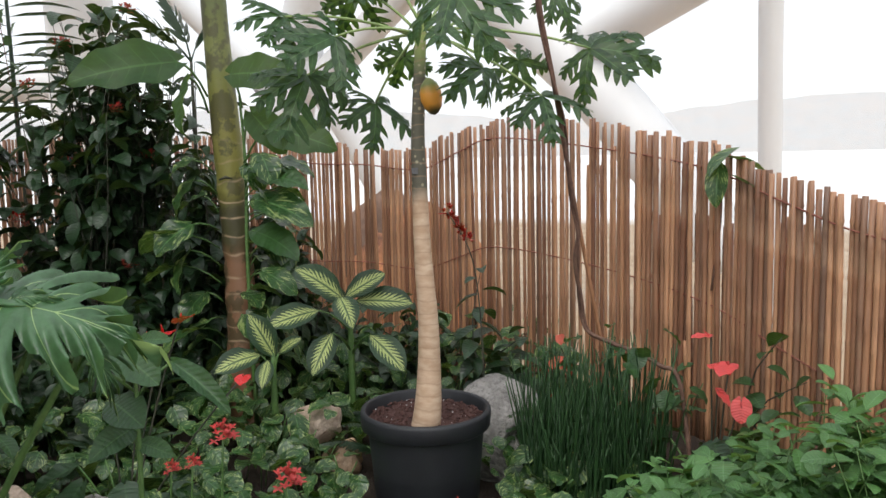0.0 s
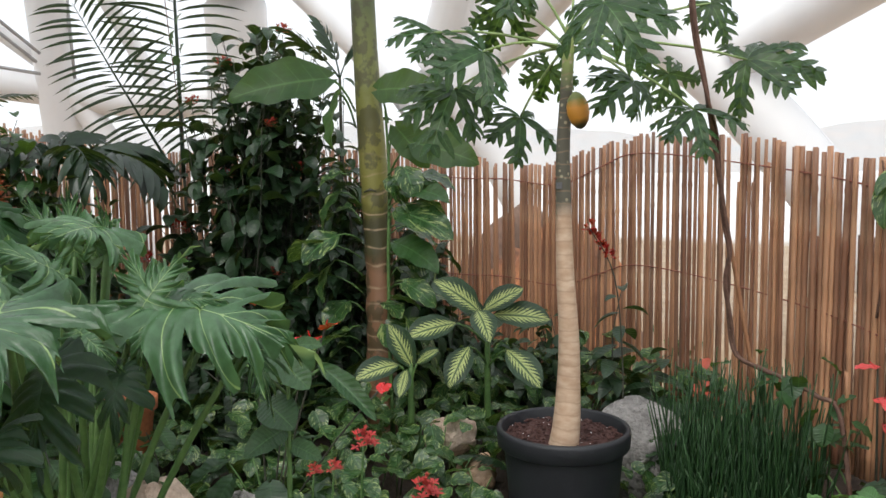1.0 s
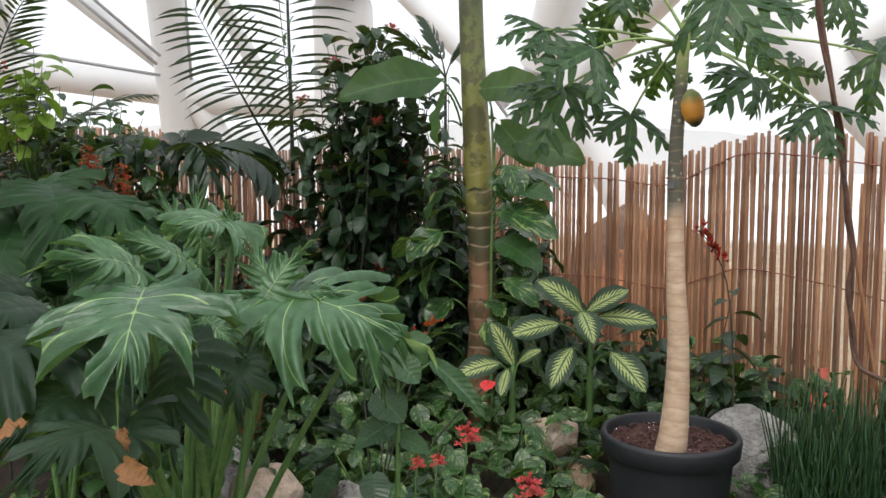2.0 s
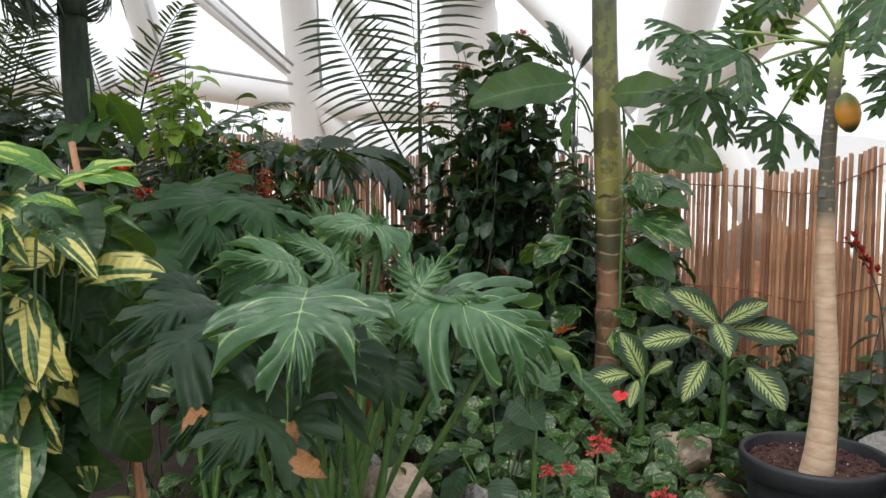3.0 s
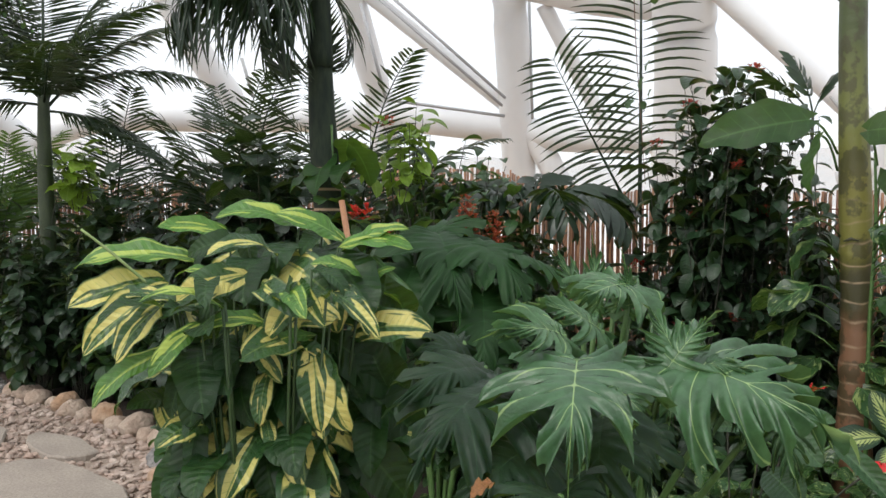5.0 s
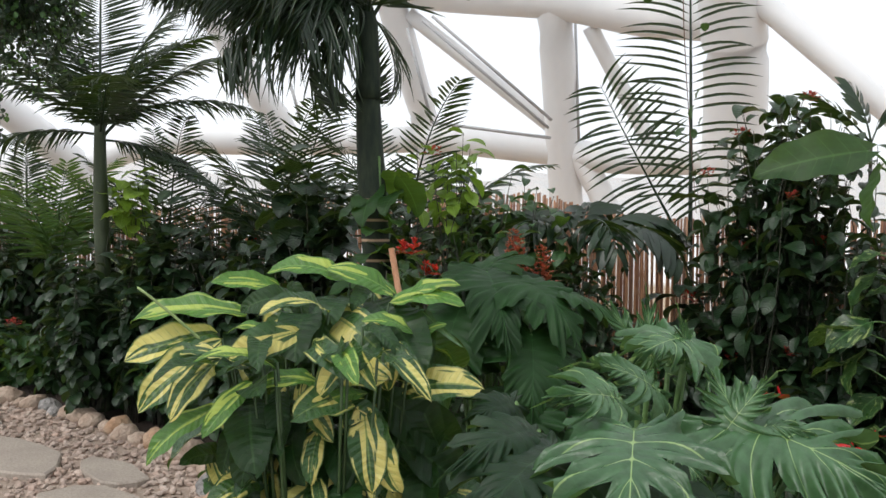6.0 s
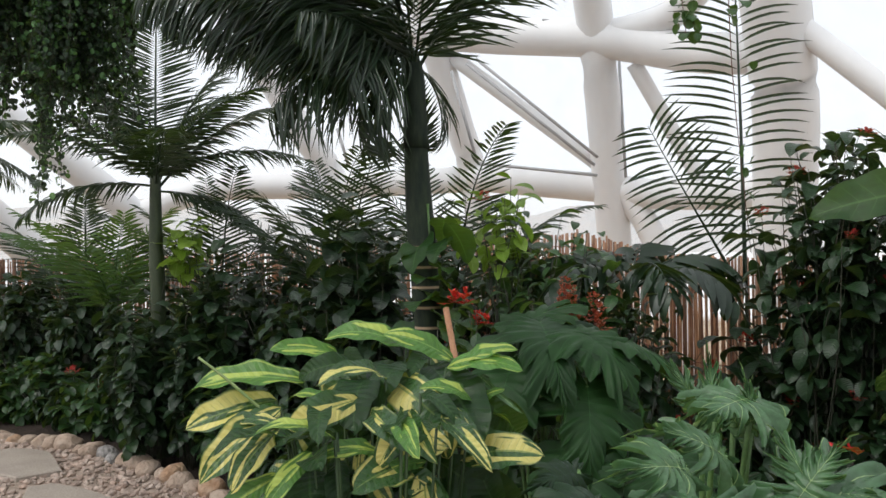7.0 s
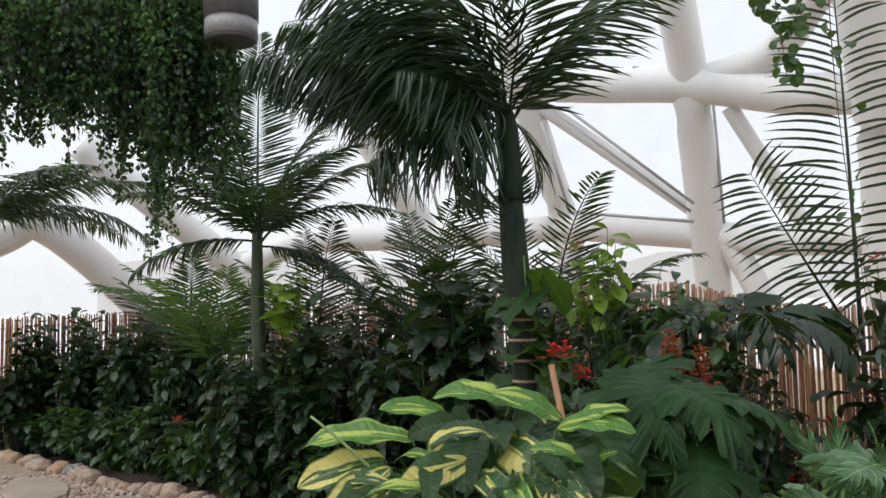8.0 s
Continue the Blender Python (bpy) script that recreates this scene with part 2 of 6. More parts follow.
def ringed_trunk_material():
    """Ringed palm stem: brown and scarred at the foot, yellow-green higher up, dark green above."""
    n = Nodes("ringed_trunk")
    z = n.add("SeparateXYZ")
    n.put(z.inputs[0], n.add("TexCoord").outputs["Object"])
    h = n.math("ADD", z.outputs[2], n.math("MULTIPLY", n.math("SUBTRACT", n.noise(5.0, 4.0), 0.5), 0.35))
    c = n.mix(n.ramp(h, 0.85, 1.0), (0.24, 0.125, 0.07), (0.065, 0.06, 0.025))
    c = n.mix(n.ramp(h, 1.12, 1.24), c, (0.215, 0.2, 0.048))
    c = n.mix(n.ramp(h, 1.55, 1.8), c, (0.15, 0.165, 0.045))
    c = n.mix(n.ramp(h, 1.9, 2.2), c, (0.07, 0.09, 0.032))
    c = n.mix(n.math("MULTIPLY", n.ramp(n.noise(11.0, 5.0, stretch=(1, 1, 0.9)), 0.5, 0.55), 0.72), c, (0.06, 0.055, 0.025))
    ring = n.math("PINGPONG", n.math("ADD", n.math("MULTIPLY", z.outputs[2], 11.0), n.math("MULTIPLY", n.noise(3.0, 2.0), 2.2)), 0.5)
    c = n.mix(n.math("MULTIPLY", n.math("MULTIPLY", n.ramp(ring, 0.09, 0.0), n.ramp(n.noise(14.0), 0.3, 0.6)), n.ramp(z.outputs[2], 1.5, 1.2)), c, (0.46, 0.33, 0.22))
    n.bump(n.math("ADD", ring, n.noise(40.0)), 0.3, 0.01)
    return n.done(c, 0.5)


def papaya_trunk_material():
    n = Nodes("papaya_trunk")
    z = n.add("SeparateXYZ")
    n.put(z.inputs[0], n.add("TexCoord").outputs["Object"])
    h = n.math("ADD", z.outputs[2], n.math("MULTIPLY", n.math("SUBTRACT", n.noise(9.0, 4.0), 0.5), 0.1))
    c = n.mix(n.ramp(n.noise(16.0, 5.0, stretch=(1, 1, 2.5)), 0.35, 0.7), (0.42, 0.28, 0.18), (0.56, 0.42, 0.3))
    c = n.mix(n.ramp(h, 0.86, 0.93), c, (0.09, 0.085, 0.06))
    c = n.mix(n.ramp(h, 1.32, 1.44), c, (0.26, 0.33, 0.1))
    ring = n.math("PINGPONG", n.math("ADD", n.math("MULTIPLY", z.outputs[2], 22.0), n.math("MULTIPLY", n.noise(5.0), 1.6)), 0.5)
    c = n.mix(n.math("MULTIPLY", n.ramp(ring, 0.1, 0.0), 0.5), c, (0.3, 0.19, 0.12))
    spots = n.add("TexVoronoi")
    spots.inputs["Scale"].default_value = 42.0
    n.put(spots.inputs["Vector"], n.add("TexCoord").outputs["Object"])
    c = n.mix(n.math("MULTIPLY", n.ramp(spots.outputs["Distance"], 0.32, 0.18), n.ramp(h, 0.88, 0.95)), c, (0.34, 0.3, 0.2))
    n.bump(n.math("ADD", ring, n.noise(50.0)), 0.35, 0.006)
    return n.done(c, 0.7)


def dark_palm_trunk_material():
    n = Nodes("dark_palm_trunk")
    z = n.add("SeparateXYZ")
    n.put(z.inputs[0], n.add("TexCoord").outputs["Object"])
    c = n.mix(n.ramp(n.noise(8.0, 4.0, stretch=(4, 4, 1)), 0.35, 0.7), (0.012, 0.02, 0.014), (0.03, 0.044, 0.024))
    ring = n.math("PINGPONG", n.math("MULTIPLY", z.outputs[2], 9.0), 0.5)
    c = n.mix(n.math("MULTIPLY", n.ramp(ring, 0.09, 0.03), n.ramp(z.outputs[2], 1.75, 1.68)), c, (0.42, 0.3, 0.2))
    n.bump(n.noise(30.0, stretch=(3, 3, 1)), 0.3, 0.006)
    return n.done(c, 0.7, spec=0.25)


def fruit_material():
    n = Nodes("papaya_fruit")
    z = n.add("SeparateXYZ")
    n.put(z.inputs[0], n.add("TexCoord").outputs["Object"])
    h = n.math("ADD", z.outputs[2], n.math("MULTIPLY", n.noise(14.0), 0.05))
    c = n.mix(n.ramp(h, -0.035, 0.0), (0.05, 0.05, 0.02), (0.6, 0.27, 0.04))
    c = n.mix(n.ramp(h, 0.045, 0.075), c, (0.14, 0.17, 0.04))
    n.bump(n.noise(30.0), 0.15, 0.005)
    return n.done(c, 0.4)


def film_material():
    """Clear cushion film of the dome: nearly all light goes through."""
    n = Nodes("dome_film")
    clear = n.add("BsdfTransparent")
    clear.inputs[0].default_value = (0.97, 0.975, 0.98, 1)
    veil = n.add("BsdfTranslucent")
    veil.inputs[0].default_value = (0.9, 0.91, 0.92, 1)
    mx = n.add("MixShader")
    n.put(mx.inputs[0], n.math("MULTIPLY", n.ramp(n.noise(1.5, 4.0), 0.3, 0.8), 0.22))
    n.tree.links.new(clear.outputs[0], mx.inputs[1])
    n.tree.links.new(veil.outputs[0], mx.inputs[2])
    n.tree.links.new(mx.outputs[0], n.out.inputs[0])
    return n.mat


def distance_material():
    """Far hills that stand for the horizon: mist is painted into their pale colour, which glows by itself."""
    n = Nodes("painted_haze_hills")
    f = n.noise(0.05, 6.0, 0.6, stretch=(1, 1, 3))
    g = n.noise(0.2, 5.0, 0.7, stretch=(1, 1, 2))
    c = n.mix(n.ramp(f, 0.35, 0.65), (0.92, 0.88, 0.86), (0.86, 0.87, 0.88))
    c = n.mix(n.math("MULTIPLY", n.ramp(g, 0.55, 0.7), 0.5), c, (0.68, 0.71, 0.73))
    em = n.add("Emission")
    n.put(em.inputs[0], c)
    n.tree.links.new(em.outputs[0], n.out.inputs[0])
    return n.mat


CANE = cane_material()
TRUNK_RINGED, TRUNK_PAPAYA, TRUNK_DARK = ringed_trunk_material(), papaya_trunk_material(), dark_palm_trunk_material()
FRUIT, FILM, HILLS = fruit_material(), film_material(), distance_material()


# ---- mesh tools: a shape is (verts, faces, uvs per vert) ----
def mesh_of(name, shape, material, smooth=True):
    v, f, uv = shape
    me = bpy.data.meshes.new(name)
    me.from_pydata([tuple(p) for p in v], [], [tuple(q) for q in f])
    layer = me.uv_layers.new(name="UVMap")
    idx = np.empty(len(me.loops), dtype=np.int32)
    me.loops.foreach_get("vertex_index", idx)
    layer.data.foreach_set("uv", np.asarray(uv, dtype=np.float32)[idx].ravel())
    if smooth:
        me.polygons.foreach_set("use_smooth", np.ones(len(me.polygons), dtype=bool))
    me.materials.append(material)
    me.update()
    return me


def moved(shape, m):
    v, f, uv = shape
    a = np.array(m)
    return np.asarray(v) @ a[:3, :3].T + a[:3, 3], f, uv


def joined(shapes):
    vs, fs, us, k = [], [], [], 0
    for v, f, uv in shapes:
        vs.append(np.asarray(v))
        us.append(np.asarray(uv))
        fs.extend([tuple(i + k for i in q) for q in f])
        k += len(v)
    return np.concatenate(vs), fs, np.concatenate(us)


def blade(length, half, a=0.6, b=0.9, nu=10, nv=2, droop=0.6, fold=0.15, sweep=0.3, back=0.0, lobes=0, depth=0.0, wave=0.0, curl=0.0, seed=0, gap=0.4):
    """A leaf blade along +y, its upper side +z. a, b shape its outline; back gives a heart's ears; lobes and depth cut the margin."""
    rng = random.Random(seed)
    peak = (a / (a + b)) ** a * (b / (a + b)) ** b
    v, uv, f = [], [], []
    y = z = 0.0
    ph = rng.uniform(0, 6)
    for i in range(nu + 1):
        u = i / nu
        if i:
            ang = -droop * (u ** 1.3)
            y += math.cos(ang) * length / nu
            z += math.sin(ang) * length / nu
        w = half * max(0.0, (max(u, 0.002 if back else 0.0) ** a) * ((1 - u) ** b) / peak)
        if back:
            w = max(w, half * 0.75 * (1 - u) ** 3) * min(1.0, 0.22 + 0.78 * (u / 0.12) ** 0.5)
        if lobes:
            d = abs((u * lobes) % 1.0 - 0.5) * 2
            w *= (1 - depth * max(0.0, (d - gap) / (1 - gap)) ** 0.8) * (0.9 + 0.2 * ((int(u * lobes) * 7 + seed) % 5) / 5)
        for j in range(-nv, nv + 1):
            s = j / nv
            e = abs(s)
            yy = y + w * e * sweep - back * length * e * (1 - u) ** 4
            zz = z + w * e * fold - curl * w * e * e + wave * half * e * e * math.sin(u * 17 + ph + (1.7 if s > 0 else 0))
            v.append((w * s, yy, zz))
            uv.append((u, 0.5 + 0.5 * s))
    c = 2 * nv + 1
    for i in range(nu):
        for j in range(2 * nv):
            p = i * c + j
            f.append((p, p + 1, p + c + 1, p + c))
    return np.array(v), f, np.array(uv)


def tube(points, radii, n=7, smooth_steps=0):
    pts = [Vector(p) for p in points]
    if smooth_steps:
        fine, fr = [], []
        for i in range(len(pts) - 1):
            p0, p1, p2, p3 = pts[max(i - 1, 0)], pts[i], pts[i + 1], pts[min(i + 2, len(pts) - 1)]
            for k in range(smooth_steps):
                t = k / smooth_steps
                fine.append(0.5 * (2 * p1 + (p2 - p0) * t + (2 * p0 - 5 * p1 + 4 * p2 - p3) * t * t + (3 * p1 - p0 - 3 * p2 + p3) * t ** 3))
                fr.append(radii[i] * (1 - t) + radii[i + 1] * t)
        pts, radii = fine + [pts[-1]], fr + [radii[-1]]
    v, uv, f = [], [], []
    total = len(pts) - 1
    for i, p in enumerate(pts):
        d = (pts[min(i + 1, total)] - pts[max(i - 1, 0)]).normalized()
        side = d.cross(Vector((0.31, 0.2, 0.93)) if abs(d.z) < 0.9 else Vector((1, 0.1, 0))).normalized()
        up = side.cross(d)
        for k in range(n):
            q = p + (side * math.cos(k * math.tau / n) + up * math.sin(k * math.tau / n)) * radii[i]
            v.append(q[:])
            uv.append((i / max(total, 1), k / n))
    for i in range(total):
        for k in range(n):
            f.append((i * n + k, i * n + (k + 1) % n, (i + 1) * n + (k + 1) % n, (i + 1) * n + k))
    f.append(tuple(range(n - 1, -1, -1)))
    f.append(tuple(total * n + k for k in range(n)))
    return np.array(v), f, np.array(uv)


def lathe(profile, n=40):
    v, f, uv = [], [], []
    for i, (r, z) in enumerate(profile):
        for k in range(n):
            v.append((r * math.cos(k * math.tau / n), r * math.sin(k * math.tau / n), z))
            uv.append((k / n, i / len(profile)))
    for i in range(len(profile) - 1):
        for k in range(n):
            f.append((i * n + k, i * n + (k + 1) % n, (i + 1) * n + (k + 1) % n, (i + 1) * n + k))
    return np.array(v), f, np.array(uv)


def stone_shape(seed, sx, sy, sz, sub=3, rough=0.25, facet=0.0):
    bm = bmesh.new()
    bmesh.ops.create_icosphere(bm, subdivisions=sub, radius=1.0)
    off = Vector((seed * 3.7, seed * 1.3, seed * 2.1))
    v = []
    for p in bm.verts:
        d = 1 + rough * noise.noise(p.co * 1.3 + off) + rough * 0.45 * noise.noise(p.co * 3.1 + off) + rough * 0.15 * noise.noise(p.co * 8 + off)
        q = p.co * d
        if facet:
            for k in range(7):
                rr = random.Random(seed * 31 + k)
                nrm = Vector((rr.uniform(-1, 1), rr.uniform(-1, 1), rr.uniform(-0.4, 1))).normalized()
                cut = 1 - facet * rr.uniform(0.4, 1)
                over = q.dot(nrm) - cut
                if over > 0:
                    q = q - nrm * over * 0.9
        v.append((q.x * sx, q.y * sy, q.z * sz))
    f = [tuple(x.index for x in q.verts) for q in bm.faces]
    bm.free()
    v = np.array(v)
    return v, f, v[:, :2].copy()


BUILT = {}


def thing(name, base, label, category, group="", kind="", top=0.8, depth=None):
    """A top-level thing on an Empty. Its parts are laid out round base on level ground; the Empty then stands a little further back and
    is stretched upright, by the bed's slight fall towards the path at that depth. What hangs is only moved."""
    ob = new(name)
    ob.empty_display_size = 0.1
    base = Vector(base)
    BUILT[ob] = base
    rise = 0.084 * (base.y if depth is None else depth) - 0.22
    if base.z > 0.3:
        ob.location = base + Vector((0, 0.084 * (1.65 - base.z), rise))
    else:
        ob.location = base + Vector((0, 0.084 * (1.65 - 0.6 * top), 0))
        ob.scale.z = (top + rise) / top
    return tagged(ob, label, category, group, kind)


def part(name, shape, material, parent, label="", at=None, smooth=True, base=None):
    """Links a shape, given in the layout's coordinates, or at the pose given, as one mesh under a thing (or, with the thing's base, under its part)."""
    base = Vector(base) if base is not None else BUILT.get(parent, Vector((0, 0, 0)))
    if at is None:
        shape = (np.asarray(shape[0]) - np.array(base), shape[1], shape[2])
    ob = new(name, mesh_of(name, shape, material, smooth))
    if parent:
        ob.parent = parent
    if at is not None:
        ob.matrix_basis = Matrix.Translation(-base) @ at
    return tagged(ob, label) if label else ob


def piece(name, mesh, parent, at, base=None):
    ob = new(name, mesh)
    ob.parent = parent
    ob.matrix_basis = Matrix.Translation(-(BUILT[parent] if base is None else Vector(base))) @ at
    return ob


def aim(p, az, elev, roll=0.0, s=1.0):
    """A leaf's pose: from p it points to the compass angle az (degrees, 0 along +y, 90 along -x), elev degrees up."""
    return Matrix.Translation(p) @ pose(0, 0, 0, 0, 0, az) @ pose(0, 0, 0, elev) @ pose(0, 0, 0, 0, roll) @ Matrix.Diagonal((s, s, s, 1))


def toward(p, q):
    """Compass angle and elevation from p to q."""
    d = Vector(q) - Vector(p)
    return math.degrees(math.atan2(-d.x, d.y)), math.degrees(math.atan2(d.z, math.hypot(d.x, d.y)))


def arc(p, q, lift, n=5):
    """Points from p to q, bowed upwards by lift."""
    p, q = Vector(p), Vector(q)
    return [p.lerp(q, i / n) + Vector((0, 0, lift * 4 * (i / n) * (1 - i / n))) for i in range(n + 1)]


# ---- structure ----
FENCE = ((2.60, 1.26, 1.00), (2.00, 2.36, 1.12), (1.65, 3.03, 1.23), (1.45, 3.36, 1.31), (1.22, 3.76, 1.47), (0.80, 4.28, 1.60), (0.32, 4.65, 1.63), (0.10, 4.84, 1.58), (-0.14, 5.06, 1.48), (-0.50, 5.18, 1.49), (-0.83, 5.19, 1.54),
         (-1.23, 5.22, 1.59), (-2.20, 5.33, 1.60), (-3.03, 5.31, 1.60), (-3.50, 5.36, 1.65), (-4.20, 5.46, 1.81), (-5.60, 5.56, 1.82), (-7.00, 5.26, 1.77), (-8.40, 4.76, 1.69), (-9.80, 3.96, 1.67), (-11.00, 2.96, 1.66), (-11.70, 1.66, 1.61), (-12.00, 0.06, 1.50))


def edge_y(x):
    """The line between the planting bed and the gravel path."""
    return float(np.interp(x, [-12.5, -8, -7, -5.8, -4.5, -3.4, -2.4, -1.2, 0.2, 3.5], [1.27, 2.24, 2.54, 2.6, 2.57, 1.8, 0.8, 0.45, 0.7, 0.9]))


def inside_fence(x, y):
    """True on the planted side of the bamboo fence."""
    ring = [(p[0], p[1]) for p in FENCE] + [(-12.0, -5.0), (2.6, -5.0)]
    odd = False
    for (ax, ay), (bx, by) in zip(ring, ring[1:] + ring[:1]):
        if (ay > y) != (by > y) and x < ax + (y - ay) / (by - ay) * (bx - ax):
            odd = not odd
    return odd


def ground():
    v, f, uv = [], [], []
    n = 36
    rings = [0.0, 9.2, 14, 40, 150, 600, 2500]
    for i, r in enumerate(rings):
        for k in range(n):
            v.append((-4.5 + r * math.cos(k * math.tau / n), 1 + r * math.sin(k * math.tau / n), -0.08))
            uv.append((r, k / n))
    for i in range(len(rings) - 1):
        for k in range(n):
            f.append((i * n + k, (i + 1) * n + k, (i + 1) * n + (k + 1) % n, i * n + (k + 1) % n))
    tagged(part("ground", (np.array(v), f, np.array(uv)), OUTSIDE, None), "pale beige open ground around the dome", "ground", kind="structure")
    v, f, uv = [], [], []
    nx, ny = 110, 80
    for j in range(ny + 1):
        for i in range(nx + 1):
            x, y = -12.2 + 15.6 * i / nx, -5.0 + 13.6 * j / ny
            bed = min(1.0, max(0.0, (y - edge_y(x)) / 0.5))
            z = bed * (0.04 + 0.07 * noise.noise((x * 1.3, y * 1.3, 0.4)) + 0.03 * noise.noise((x * 6, y * 6, 2))) - (1 - bed) * 0.03
            v.append((x, y, z))
            uv.append((x, y))
    for j in range(ny):
        for i in range(nx):
            x, y = -12.2 + 15.6 * i / nx, -5.0 + 13.6 * j / ny
            if math.hypot(x + 4.5, y - 1) < 8.5 and inside_fence(x, y):
                p = j * (nx + 1) + i
                f.append((p, p + 1, p + nx + 2, p + nx + 1))
    tagged(part("planting_bed", (np.array(v), f, np.array(uv)), SOIL, None), "dark damp soil of the planting beds", "soil", kind="structure")
    v, f, uv = [], [], []
    nx = 60
    for i in range(nx + 1):
        x = -12.2 + 14.2 * i / nx
        for k in range(7):
            y = edge_y(x) - 0.02 - k * 0.75
            v.append((x, y, 0.012))
            uv.append((x, y))
    for i in range(nx):
        for k in range(6):
            p = i * 7 + k
            f.append((p, p + 1, p + 8, p + 7))
    path = tagged(part("path", (np.array(v), f, np.array(uv)), GRAVEL_BED, None), "pinkish gravel path with flat stone slabs", "path", kind="structure")
    return path


def rng_pebbles(path):
    rng = random.Random(5)
    base = [stone_shape(k + 1, 1, 0.8, 0.6, sub=1, rough=0.5) for k in range(6)]
    shapes = []
    for k in range(3800):
        x = rng.uniform(-9.5, -3.2)
        y = edge_y(x) - 0.04 - abs(rng.gauss(0, 0.75))
        s = rng.choice([0.012, 0.016, 0.02, 0.026, 0.034])
        shapes.append(moved(base[k % 6], Matrix.Translation((x, y, 0.015 + s * 0.3)) @ pose(0, 0, 0, rng.uniform(0, 40), 0, rng.uniform(0, 360)) @ Matrix.Scale(s, 4)))
    tagged(part("pebbles", joined(shapes), PEBBLE, path, "loose pinkish beige pebbles", smooth=False), kind="stuff")


def slabs(path):
    rng = random.Random(9)
    for cx, cy, rx, ry in ((-4.3, 1.65, 0.62, 0.3), (-5.75, 1.72, 0.6, 0.27), (-4.95, 2.02, 0.36, 0.15), (-7.2, 1.85, 0.6, 0.28), (-3.2, 1.0, 0.5, 0.35), (-8.6, 1.45, 0.6, 0.3)):
        n, cy = 11, cy + 0.1
        ring = []
        for k in range(n):
            a = k * math.tau / n + rng.uniform(-0.12, 0.12)
            r = rng.uniform(0.86, 1.06)
            ring.append((cx + rx * r * math.cos(a), cy + ry * r * math.sin(a)))
        v, uv = [], []
        for s, z in ((1.0, 0.0), (1.0, 0.045), (0.965, 0.055)):
            for x, y in ring:
                v.append((cx + (x - cx) * s, cy + (y - cy) * s, z))
                uv.append((x, y))
        f = [(i * n + k, i * n + (k + 1) % n, (i + 1) * n + (k + 1) % n, (i + 1) * n + k) for i in range(2) for k in range(n)]
        f.append(tuple(2 * n + k for k in range(n)))
        part("slab", (np.array(v), f, np.array(uv)), SLAB, path, smooth=False)


